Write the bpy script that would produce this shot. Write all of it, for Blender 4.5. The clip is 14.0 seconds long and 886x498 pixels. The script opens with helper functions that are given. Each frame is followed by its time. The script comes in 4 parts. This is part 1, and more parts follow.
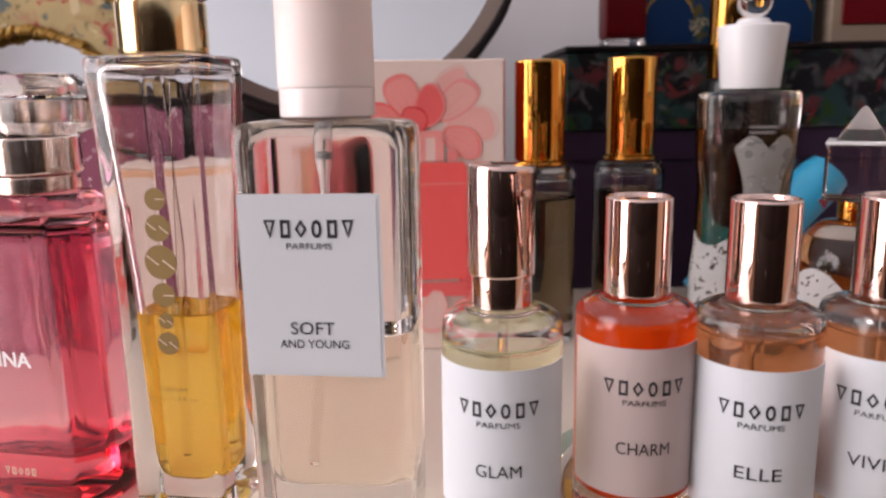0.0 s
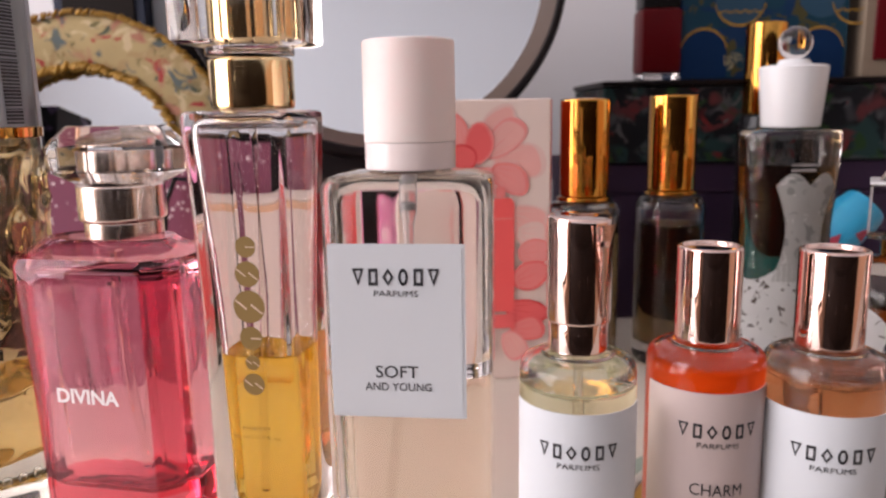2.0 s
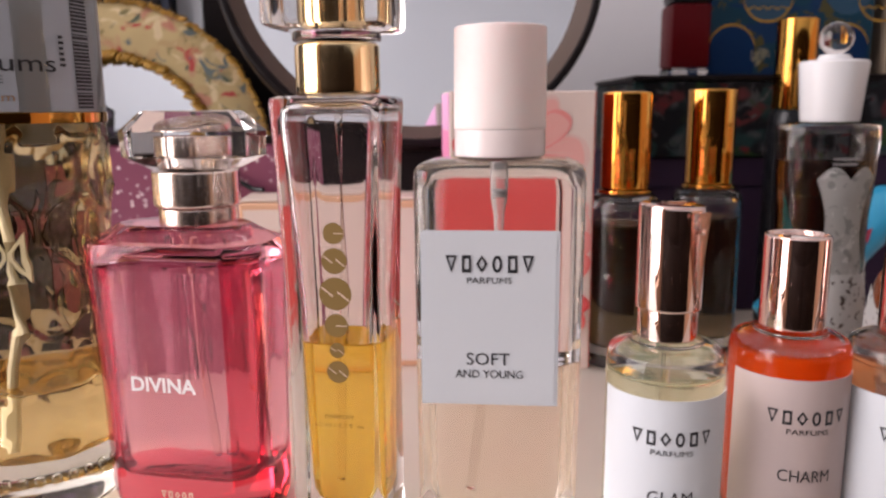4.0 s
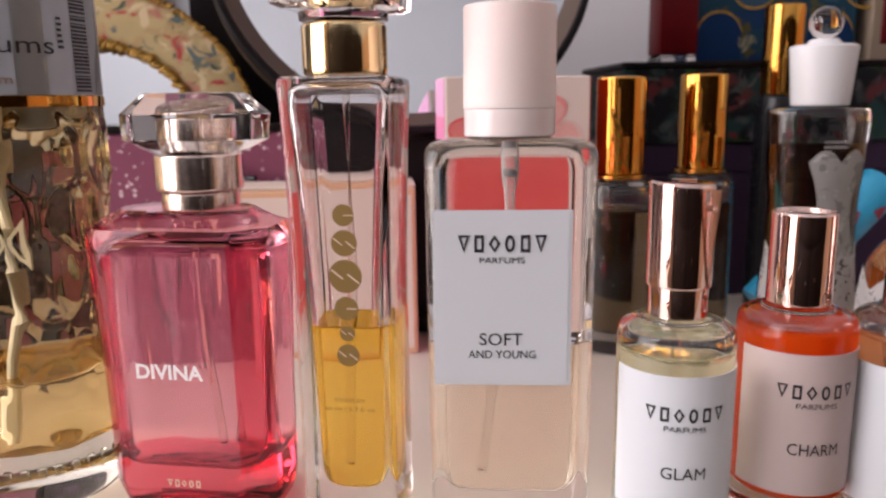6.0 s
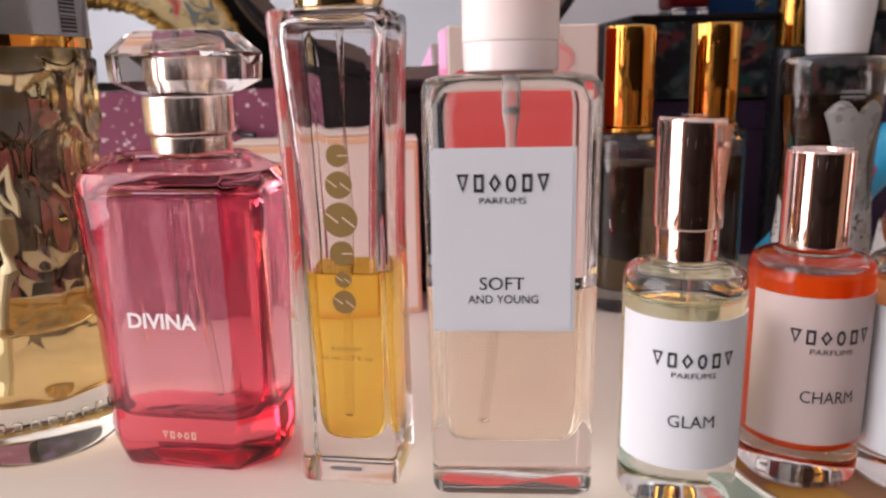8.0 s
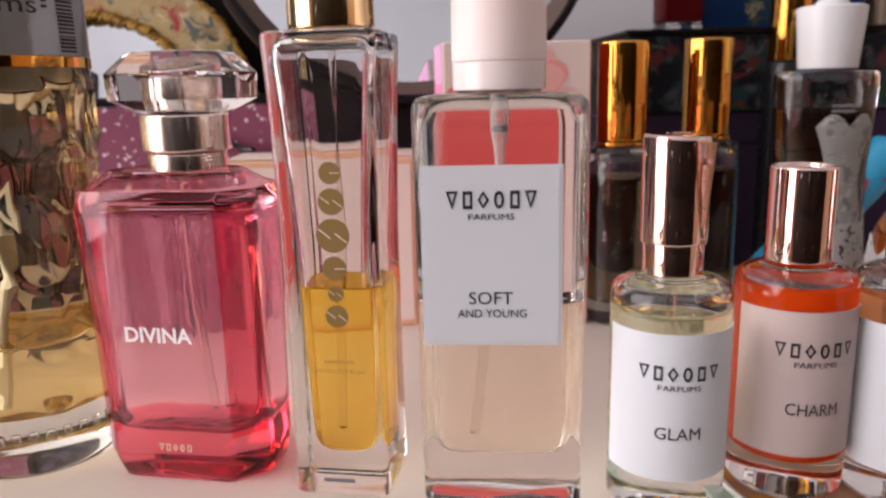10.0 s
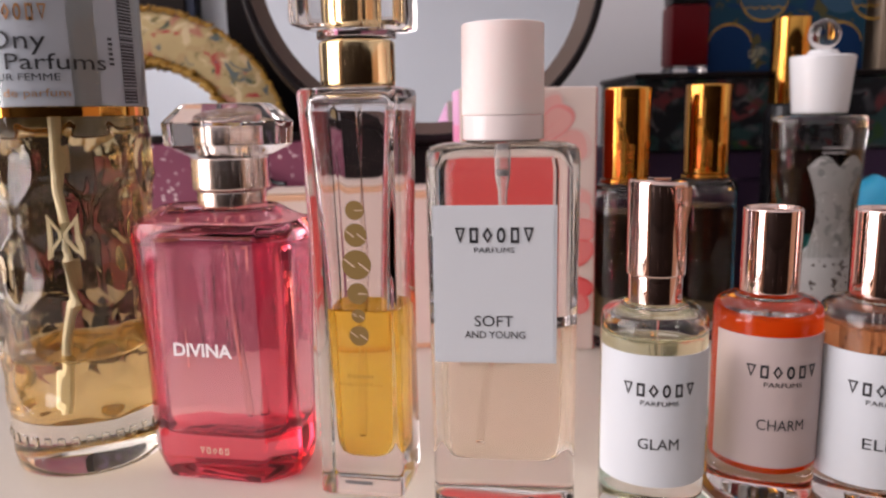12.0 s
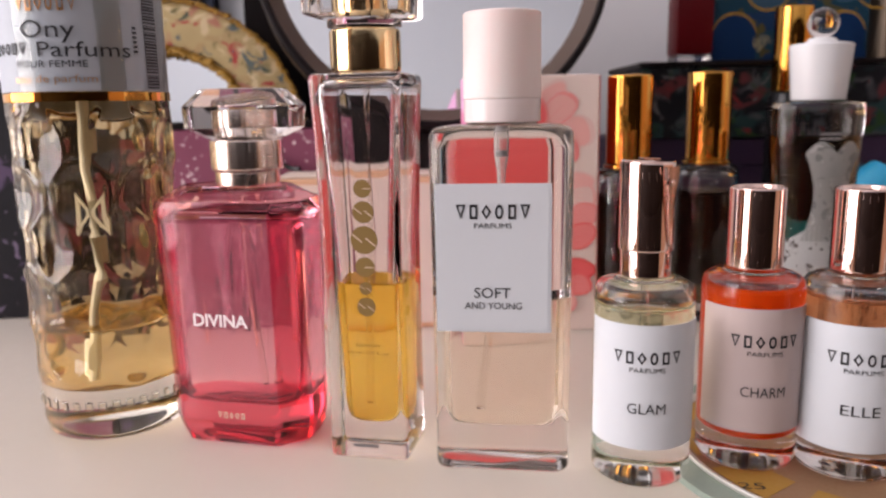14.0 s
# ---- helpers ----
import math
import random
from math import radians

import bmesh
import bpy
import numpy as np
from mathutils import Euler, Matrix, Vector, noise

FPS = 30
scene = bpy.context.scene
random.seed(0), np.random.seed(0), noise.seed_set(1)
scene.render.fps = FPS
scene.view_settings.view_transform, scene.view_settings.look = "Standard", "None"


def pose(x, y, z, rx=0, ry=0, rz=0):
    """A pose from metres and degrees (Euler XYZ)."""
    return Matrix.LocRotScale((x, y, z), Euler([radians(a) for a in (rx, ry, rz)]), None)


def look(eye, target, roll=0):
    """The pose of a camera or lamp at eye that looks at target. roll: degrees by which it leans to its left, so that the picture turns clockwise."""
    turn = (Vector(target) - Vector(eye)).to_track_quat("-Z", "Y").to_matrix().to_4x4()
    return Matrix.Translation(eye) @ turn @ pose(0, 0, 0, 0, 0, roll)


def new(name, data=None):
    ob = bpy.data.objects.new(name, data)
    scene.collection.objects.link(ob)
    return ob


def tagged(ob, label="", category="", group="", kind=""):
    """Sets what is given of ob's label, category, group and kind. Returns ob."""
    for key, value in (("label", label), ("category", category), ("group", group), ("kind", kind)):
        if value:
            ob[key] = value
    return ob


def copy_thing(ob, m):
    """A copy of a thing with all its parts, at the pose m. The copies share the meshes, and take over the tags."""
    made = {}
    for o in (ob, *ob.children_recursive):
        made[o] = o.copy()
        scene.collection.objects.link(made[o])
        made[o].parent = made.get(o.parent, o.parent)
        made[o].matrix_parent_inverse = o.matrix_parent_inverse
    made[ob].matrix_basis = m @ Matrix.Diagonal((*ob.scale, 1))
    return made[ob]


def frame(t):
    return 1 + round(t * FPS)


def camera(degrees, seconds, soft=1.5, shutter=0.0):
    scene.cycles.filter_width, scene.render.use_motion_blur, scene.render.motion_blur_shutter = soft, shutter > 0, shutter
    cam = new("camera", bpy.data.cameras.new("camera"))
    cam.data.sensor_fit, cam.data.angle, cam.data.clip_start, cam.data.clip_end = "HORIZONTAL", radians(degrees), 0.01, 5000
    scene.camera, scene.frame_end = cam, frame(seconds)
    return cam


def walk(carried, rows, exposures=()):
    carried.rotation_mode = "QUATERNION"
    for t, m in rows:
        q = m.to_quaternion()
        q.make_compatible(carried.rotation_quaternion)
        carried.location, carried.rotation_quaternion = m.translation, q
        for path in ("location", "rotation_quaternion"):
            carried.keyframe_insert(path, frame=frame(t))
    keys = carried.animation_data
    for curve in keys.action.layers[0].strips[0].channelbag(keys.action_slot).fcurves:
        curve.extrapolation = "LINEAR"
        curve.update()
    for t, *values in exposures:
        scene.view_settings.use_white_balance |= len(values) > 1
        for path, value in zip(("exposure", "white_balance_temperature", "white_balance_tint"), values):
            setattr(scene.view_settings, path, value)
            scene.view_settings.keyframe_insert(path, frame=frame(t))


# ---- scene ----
cam = camera(61.3, 14.0, soft=2.35)
cam.data.dof.use_dof, cam.data.dof.focus_distance, cam.data.dof.aperture_fstop = True, 0.175, 20.0
METRES, EYE, TILT, LEAN, TURN = 0.105, 0.0925, 0.0, 0.0, 0.0
ROWS = [
    (0.0, 0.0, 0.0, 0.0, -0.21, -11.69, 1.0),
    (0.5, -0.0263, -0.0154, 0.0364, 0.01, -11.18, 1.04),
    (1.0, -0.0466, -0.0279, 0.0578, 0.17, -10.74, 1.16),
    (1.5, -0.0914, -0.0413, 0.0638, 0.21, -10.61, 1.03),
    (2.0, -0.1436, -0.0509, 0.0748, 0.32, -10.42, 0.98),
    (2.5, -0.2038, -0.0686, 0.0733, 0.08, -10.46, 0.95),
    (3.0, -0.27, -0.0638, 0.0647, -0.11, -10.48, 0.75),
    (5.5, -0.4271, -0.0407, 0.0471, -2.79, -10.98, 0.63),
    (6.0, -0.4338, -0.046, 0.0299, -2.95, -11.11, 0.76),
    (6.5, -0.4228, -0.0155, 0.0136, -2.84, -11.6, 0.88),
    (7.0, -0.407, -0.0014, -0.0026, -2.69, -12.03, 1.02),
    (7.5, -0.4042, -0.0041, -0.0136, -2.46, -12.25, 1.16),
    (8.0, -0.4108, -0.0024, -0.0445, -2.27, -13.05, 1.18),
    (10.5, -0.3803, -0.054, -0.0179, -2.02, -11.53, 1.33),
    (11.0, -0.3772, -0.0981, -0.0004, -1.68, -10.56, 1.11),
    (11.5, -0.3707, -0.1617, 0.0196, -0.76, -10.04, 1.06),
    (12.0, -0.3586, -0.2356, 0.0169, -0.09, -10.1, 1.07),
    (12.5, -0.3599, -0.299, 0.0068, 1.08, -10.12, 0.92),
    (13.0, -0.3524, -0.3203, -0.011, 1.46, -10.35, 0.83),
    (13.5, -0.3336, -0.3363, -0.0119, 1.32, -10.68, 1.01),
    (14.0, -0.3257, -0.3475, -0.0026, 1.15, -10.68, 1.07),
]
walk(cam, [(t, pose(0, 0, EYE, TILT, LEAN, TURN) @ pose(METRES * x, METRES * y, METRES * z, 90 + pitch, roll, yaw)) for t, x, y, z, yaw, pitch, roll in ROWS],
     [(0.0, -1.02), (2.0, -1.00), (3.0, -0.98), (5.5, -1.10), (6.5, -1.10), (7.0, -1.03), (8.0, -1.00), (10.5, -1.12), (12.0, -1.12), (13.5, -1.06), (14.0, -1.04)])

# ---- world, sun, window light ----
WORLD = bpy.data.worlds.new("sky")
scene.world = WORLD
WORLD.use_nodes = True
wn = WORLD.node_tree
sky = wn.nodes.new("ShaderNodeTexSky")
sky.sky_type = 'NISHITA'
sky.sun_disc = False
sky.sun_elevation = radians(38)
sky.sun_rotation = radians(200)
wn.nodes["Background"].inputs["Strength"].default_value = 0.12
wn.links.new(sky.outputs[0], wn.nodes["Background"].inputs["Color"])

sun = new("sun", bpy.data.lights.new("sun", 'SUN'))
sun.data.energy, sun.data.angle, sun.data.color = 1.0, radians(10), (1, 0.95, 0.88)
sun.matrix_world = look((-3, 2, 5), (0, 0, 0))


def window_light(name, m, w, h, watts, color):
    lamp = new(name, bpy.data.lights.new(name, 'AREA'))
    lamp.data.shape, lamp.data.size, lamp.data.size_y = 'RECTANGLE', w, h
    lamp.data.energy, lamp.data.color = watts, color
    lamp.matrix_world = m
    return lamp


# daylight in the opening of the window in the side wall
window_light("daylight", look((-1.585, -0.33, 0.62), (0, -0.33, 0.36)), 1.40, 1.94, 100, (0.94, 0.975, 1.0))
scene.view_settings.use_white_balance = True
scene.view_settings.white_balance_temperature, scene.view_settings.white_balance_tint = 7000, 23


# ---- materials ----
def material(name, color=(0.8, 0.8, 0.8), rough=0.5, metal=0.0, spec=0.5, coat=0.0):
    m = bpy.data.materials.new(name)
    m.use_nodes = True
    b = m.node_tree.nodes["Principled BSDF"]
    b.inputs["Base Color"].default_value = (*color, 1)
    b.inputs["Roughness"].default_value = rough
    b.inputs["Metallic"].default_value = metal
    b.inputs["Specular IOR Level"].default_value = spec
    b.inputs["Coat Weight"].default_value = coat
    return m


def coords(m, scale, kind="Object"):
    t = m.node_tree
    c = t.nodes.new("ShaderNodeTexCoord")
    mp = t.nodes.new("ShaderNodeMapping")
    mp.inputs["Scale"].default_value = scale if hasattr(scale, "__len__") else (scale,) * 3
    t.links.new(c.outputs[kind], mp.inputs[0])
    return mp.outputs[0]


def ramp(m, fac, stops, hard=False):
    r = m.node_tree.nodes.new("ShaderNodeValToRGB")
    if hard:
        r.color_ramp.interpolation = 'CONSTANT'
    el = r.color_ramp.elements
    while len(el) < len(stops):
        el.new(0.5)
    for e, (p, c) in zip(el, stops):
        e.position, e.color = p, (*c, 1)
    m.node_tree.links.new(fac, r.inputs[0])
    return r.outputs[0]


def tex(m, vec, scale, detail=4.0, rough=0.55, distort=0.0):
    n = m.node_tree.nodes.new("ShaderNodeTexNoise")
    n.inputs["Scale"].default_value, n.inputs["Detail"].default_value = scale, detail
    n.inputs["Roughness"].default_value, n.inputs["Distortion"].default_value = rough, distort
    m.node_tree.links.new(vec, n.inputs["Vector"])
    return n.outputs["Fac"]


def mixed(m, fac, a, b):
    x = m.node_tree.nodes.new("ShaderNodeMix")
    x.data_type = 'RGBA'
    for value, i in ((fac, 0), (a, 6), (b, 7)):
        if isinstance(value, (int, float)):
            x.inputs[i].default_value = value
        elif isinstance(value, tuple):
            x.inputs[i].default_value = (*value, 1)
        else:
            m.node_tree.links.new(value, x.inputs[i])
    return x.outputs[2]


def feed(m, socket, out):
    m.node_tree.links.new(out, m.node_tree.nodes["Principled BSDF"].inputs[socket])


def bump(m, height, strength=0.2, distance=0.001):
    b = m.node_tree.nodes.new("ShaderNodeBump")
    b.inputs["Strength"].default_value, b.inputs["Distance"].default_value = strength, distance
    m.node_tree.links.new(height, b.inputs["Height"])
    feed(m, "Normal", b.outputs[0])


def varied(name, a, b, scale, rough=0.5, spec=0.5, relief=0.0, fine=900.0, metal=0.0, coat=0.0):
    m = material(name, a, rough, metal, spec, coat)
    v = coords(m, 1)
    f = tex(m, v, scale)
    g = tex(m, v, fine, 2)
    c = mixed(m, f, a, b)
    feed(m, "Base Color", c)
    feed(m, "Roughness", ramp(m, g, [(0.3, (rough * 0.85,) * 3), (0.7, (min(1, rough * 1.15),) * 3)]))
    if relief:
        bump(m, g, relief, 0.0004)
    return m


def glass(name, color, ior=1.5, rough=0.0, wave=0.0, stretch=1.0, grain=120):
    m = bpy.data.materials.new(name)
    m.use_nodes = True
    t = m.node_tree
    t.nodes.remove(t.nodes["Principled BSDF"])
    g = t.nodes.new("ShaderNodeBsdfGlass")
    g.inputs["Color"].default_value = (*color, 1)
    g.inputs["IOR"].default_value, g.inputs["Roughness"].default_value = ior, rough
    t.links.new(g.outputs[0], t.nodes["Material Output"].inputs["Surface"])
    if wave:
        v = coords(m, (1, 1, stretch))
        b = t.nodes.new("ShaderNodeBump")
        b.inputs["Strength"].default_value, b.inputs["Distance"].default_value = wave, 0.002
        t.links.new(tex(m, v, grain, 1), b.inputs["Height"])
        t.links.new(b.outputs[0], g.inputs["Normal"])
    return m


AIR, WET = 1 / 1.34, 1.36 / 1.46
M_CLEAR = glass("clear_glass", (1, 1, 0.995), 1.46, 0, 0.03)
M_AIR = glass("glass_to_air", (1, 1, 1), AIR, 0, 0.03)
M_THINAIR = glass("thin_glass_to_air", (1, 0.985, 0.985), 0.77, 0, 0.08, 0.1, 150)
M_COLAIR = glass("column_glass_to_air", (1, 0.985, 0.99), 1 / 1.40, 0, 0.03, 0.1, 150)
M_ACRYL = glass("clear_acrylic", (1, 0.985, 0.975), 1.47)
M_STOPPER = glass("clear_stopper", (1, 0.995, 0.99), 1.46)
M_PINKGLASS = glass("pink_glass", (1.0, 0.755, 0.795), 1.5, 0, 0.02)
M_PINKTOP = glass("pink_glass_inner_top", (1, 0.93, 0.95), 0.90)
M_PINKTHICK = glass("thick_pink_glass", (1.0, 0.56, 0.63), 1.0)
M_L_GREEN = glass("dull_green_liquid", (0.62, 0.52, 0.38), WET)
M_L_BROWN = glass("brown_liquid", (0.72, 0.36, 0.16), WET)
M_DIMPLE = glass("dimpled_glass", (1, 0.99, 0.95), 1.5)


def liquid(name, color, cloud, body, ior=WET, wave=0.0):
    """A dyed perfume: refracting, and a little cloudy, so that it glows where daylight enters it."""
    m = glass(name, color, ior, 0, wave, 0.10, 150)
    t = m.node_tree
    g = t.nodes["Glass BSDF"]
    d = t.nodes.new("ShaderNodeBsdfTranslucent")
    d.inputs["Color"].default_value = (*body, 1)
    e = t.nodes.new("ShaderNodeBsdfDiffuse")
    e.inputs["Color"].default_value = (*body, 1)
    half = t.nodes.new("ShaderNodeMixShader")
    t.links.new(d.outputs[0], half.inputs[1])
    t.links.new(e.outputs[0], half.inputs[2])
    x = t.nodes.new("ShaderNodeMixShader")
    x.inputs[0].default_value = cloud
    t.links.new(g.outputs[0], x.inputs[1])
    t.links.new(half.outputs[0], x.inputs[2])
    t.links.new(x.outputs[0], t.nodes["Material Output"].inputs["Surface"])
    return m


M_PINKIN = liquid("pink_perfume", (1, 0.955, 0.965), 0.13, (1.0, 0.52, 0.62), 0.79, 0.80)
M_L_YELLOW = liquid("amber_liquid", (1.0, 0.87, 0.40), 0.18, (1.0, 0.48, 0.03))
M_PUMP = liquid("milky_clear_plastic", (0.99, 0.98, 0.97), 0.22, (0.95, 0.93, 0.92))
M_L_PEACH = liquid("peach_liquid", (1.0, 0.945, 0.88), 0.16, (1.0, 0.85, 0.72))
M_L_PALE = liquid("pale_yellow_liquid", (0.99, 0.975, 0.85), 0.16, (0.95, 0.88, 0.58))
M_L_ORANGE = liquid("orange_liquid", (1.0, 0.40, 0.14), 0.55, (1.0, 0.115, 0.012))
M_L_ROSE = liquid("rose_liquid", (0.95, 0.62, 0.42), 0.16, (0.70, 0.30, 0.14))
M_L_GOLD = liquid("gold_liquid", (0.98, 0.85, 0.60), 0.08, (0.95, 0.70, 0.36))
M_HOLLOW = glass("dimpled_glass_to_air", (0.76, 0.66, 0.50), AIR, 0, 0.05, 0.6, 90)


def metal(name, color, rough):
    m = material(name, color, rough, 1.0)
    g = tex(m, coords(m, (300, 300, 30)), 3, 3)
    feed(m, "Roughness", ramp(m, g, [(0.3, (rough * 0.8,) * 3), (0.75, (rough * 1.5,) * 3)]))
    return m


M_GOLD = metal("polished_gold", (0.70, 0.34, 0.07), 0.05)
M_GOLD2 = metal("pale_gold", (0.90, 0.68, 0.38), 0.09)
M_ROSE = metal("rose_gold", (0.83, 0.63, 0.57), 0.035)
M_PALEROSE = metal("pale_rose_metal", (0.90, 0.77, 0.70), 0.20)
M_STEEL = metal("steel", (0.6, 0.6, 0.6), 0.15)
M_LABEL = varied("white_paper_label", (0.65, 0.675, 0.71), (0.62, 0.645, 0.68), 60, 0.62, 0.3, 0.05)
M_LABELP = varied("pink_white_label", (0.52, 0.42, 0.40), (0.49, 0.39, 0.37), 60, 0.62, 0.3, 0.05)
M_SILVER = varied("silver_white_label", (0.43, 0.47, 0.53), (0.40, 0.44, 0.49), 40, 0.42, 0.5)
M_INK = material("black_ink", (0.02, 0.02, 0.025), 0.5)
M_GREYINK = material("grey_ink", (0.18, 0.17, 0.17), 0.5)
M_GOLDINK = metal("copper_foil", (0.62, 0.33, 0.16), 0.3)
M_DOTS = material("bronze_print", (0.24, 0.145, 0.040), 0.5, 0.1)
M_WHITEINK = material("white_print", (0.90, 0.86, 0.86), 0.5)
M_PALEINK = material("pale_gold_print", (0.75, 0.55, 0.42), 0.5)
M_CAPPINK = varied("pale_pink_plastic", (0.90, 0.77, 0.74), (0.87, 0.74, 0.71), 70, 0.5, 0.4, 0.03, 500)
b_ = M_CAPPINK.node_tree.nodes["Principled BSDF"]
b_.inputs["Subsurface Weight"].default_value = 0.25
b_.inputs["Subsurface Radius"].default_value = (0.004, 0.002, 0.002)
b_.inputs["Subsurface Scale"].default_value = 1.0
M_COLLAR = varied("glossy_pink_plastic", (0.86, 0.75, 0.73), (0.83, 0.71, 0.69), 90, 0.14, 0.5)
M_WHITEPL = varied("white_plastic", (0.74, 0.74, 0.75), (0.71, 0.71, 0.72), 60, 0.22, 0.5, 0.0, 40)
M_TUBE = material("milky_tube", (0.88, 0.88, 0.80), 0.4)
M_CLEARTUBE = glass("clear_tube", (0.97, 0.95, 0.93), 1.12, 0.04)
M_TABLE = varied("white_lacquer", (0.63, 0.575, 0.505), (0.59, 0.535, 0.465), 7, 0.33, 0.5, 0.02, 350)
M_WALL = varied("white_wall_paint", (0.88, 0.86, 0.88), (0.83, 0.82, 0.84), 5, 0.85, 0.3, 0.12, 260)
M_ROOM = varied("warm_wall_paint", (0.70, 0.50, 0.38), (0.62, 0.43, 0.32), 2, 0.9, 0.3, 0.1, 200)
M_EAST = varied("warm_white_wall_paint", (0.86, 0.85, 0.84), (0.82, 0.80, 0.79), 2, 0.9, 0.3, 0.1, 200)
M_COOL = varied("pale_blue_wall_paint", (0.74, 0.79, 0.84), (0.69, 0.74, 0.79), 2, 0.9, 0.3, 0.1, 200)
M_WARM = varied("peach_paint", (0.80, 0.50, 0.33), (0.72, 0.43, 0.28), 3, 0.7, 0.3)
M_FLOOR = varied("wood_floor", (0.30, 0.19, 0.11), (0.22, 0.13, 0.08), 6, 0.45, 0.5)
M_DARKWOOD = varied("dark_wood", (0.018, 0.011, 0.009), (0.011, 0.007, 0.006), 9, 0.6, 0.15)
M_BLACK = varied("black_lacquer", (0.006, 0.004, 0.005), (0.010, 0.006, 0.006), 30, 0.42, 0.14)
M_BLACKPL = varied("black_plastic", (0.008, 0.008, 0.010), (0.012, 0.012, 0.014), 60, 0.25, 0.35)
M_BEZEL = varied("dark_bronze_lacquer", (0.12, 0.082, 0.066), (0.09, 0.062, 0.050), 40, 0.45, 0.3)
M_MIRROR = material("mirror_silver", (0.86, 0.88, 0.90), 0.01, 1.0)
M_CREAM = varied("cream_card", (0.74, 0.62, 0.53), (0.70, 0.57, 0.49), 30, 0.7, 0.3, 0.06)
M_TAN = varied("tan_card", (0.30, 0.23, 0.17), (0.24, 0.18, 0.13), 40, 0.6, 0.2)
M_PEACH = varied("peach_card", (0.78, 0.47, 0.30), (0.72, 0.42, 0.27), 30, 0.6, 0.3)
M_BLUSH = varied("blush_card", (0.79, 0.66, 0.60), (0.76, 0.62, 0.56), 30, 0.6, 0.3, 0.05)
M_MAGENTA = varied("pink_card", (0.80, 0.27, 0.46), (0.76, 0.25, 0.42), 40, 0.6, 0.3)
M_LILAC = varied("lilac_pink_card", (0.78, 0.40, 0.62), (0.74, 0.37, 0.58), 40, 0.6, 0.3)
M_CORAL = varied("coral_print", (0.90, 0.13, 0.12), (0.84, 0.10, 0.10), 60, 0.5, 0.4)
M_PETAL = [varied("petal_print", c, tuple(v * 0.86 for v in c), 90, 0.55, 0.3) for c in
           ((0.88, 0.33, 0.31), (0.87, 0.45, 0.41), (0.87, 0.14, 0.14), (0.88, 0.25, 0.24), (0.74, 0.05, 0.05), (0.82, 0.58, 0.53))]
M_RED = varied("dark_red_lacquer", (0.13, 0.004, 0.008), (0.095, 0.003, 0.005), 30, 0.35, 0.12)
M_BLUE = varied("blue_card", (0.003, 0.028, 0.095), (0.003, 0.020, 0.070), 25, 0.6, 0.1)
M_TEAL = varied("teal_print", (0.008, 0.06, 0.11), (0.006, 0.045, 0.09), 60, 0.5)
M_PALEGOLD = varied("pale_gold_foil", (0.34, 0.31, 0.20), (0.22, 0.20, 0.14), 200, 0.4, 0.4)
M_NAVY = varied("navy_card", (0.015, 0.025, 0.06), (0.012, 0.018, 0.04), 40, 0.45)
M_PLUM = varied("plum_card", (0.040, 0.020, 0.050), (0.028, 0.014, 0.034), 30, 0.6, 0.2)
M_CYAN = varied("cyan_plastic", (0.01, 0.38, 0.62), (0.01, 0.27, 0.50), 40, 0.35)
M_CRIMSON = material("red_print", (0.35, 0.03, 0.06), 0.5)
M_BRAID = varied("gold_braid", (0.52, 0.29, 0.04), (0.26, 0.13, 0.02), 260, 0.45, 0.5, 0.4, 700, 0.3)
M_YELLOW = varied("ochre_print", (0.42, 0.23, 0.045), (0.35, 0.19, 0.035), 60, 0.6)
M_PLATE = varied("printed_paper_tray", (0.30, 0.18, 0.10), (0.24, 0.13, 0.07), 45, 0.5)
M_RIM = varied("white_enamel_rim", (0.62, 0.59, 0.54), (0.54, 0.52, 0.47), 60, 0.35)
M_SAGE = varied("sage_green_paint", (0.28, 0.34, 0.29), (0.22, 0.28, 0.23), 30, 0.5)


def floral(name, ground, spots, scale, rough=0.75, relief=0.3, spec=0.3, edge=0.035):
    """Printed flowers: coloured blotches at two scales over a mottled ground."""
    m = material(name, ground, rough, 0, spec)
    v = coords(m, 1)
    base = mixed(m, tex(m, v, scale * 0.6, 3), ground, tuple(c * 0.72 for c in ground))
    for i, (color, s, cut) in enumerate(spots):
        mp = m.node_tree.nodes.new("ShaderNodeMapping")
        mp.inputs["Location"].default_value = (3.7 * i, 1.9 * i, 5.3 * i)
        m.node_tree.links.new(v, mp.inputs[0])
        f = tex(m, mp.outputs[0], scale * s, 1.5, 0.5, 0.8)
        mask = ramp(m, f, [(cut, (0, 0, 0)), (cut + edge, (1, 1, 1))])
        base = mixed(m, mask, base, color)
    feed(m, "Base Color", base)
    if relief:
        bump(m, tex(m, v, 1400, 2), relief, 0.0003)
    return m


M_FABRIC = floral("flowered_tapestry", (0.52, 0.39, 0.19),
                  [((0.42, 0.29, 0.14), 0.9, 0.53), ((0.44, 0.20, 0.13), 0.8, 0.58), ((0.60, 0.47, 0.28), 1.3, 0.57),
                   ((0.07, 0.09, 0.06), 1.2, 0.615), ((0.40, 0.05, 0.045), 1.4, 0.645), ((0.11, 0.14, 0.14), 1.4, 0.62), ((0.18, 0.15, 0.06), 2.0, 0.63)], 92, edge=0.07)
M_FIELD = floral("dark_teal_print", (0.006, 0.045, 0.080), [((0.004, 0.028, 0.085), 0.8, 0.52), ((0.070, 0.060, 0.022), 1.6, 0.60)], 90, 0.5, 0.0, 0.2)
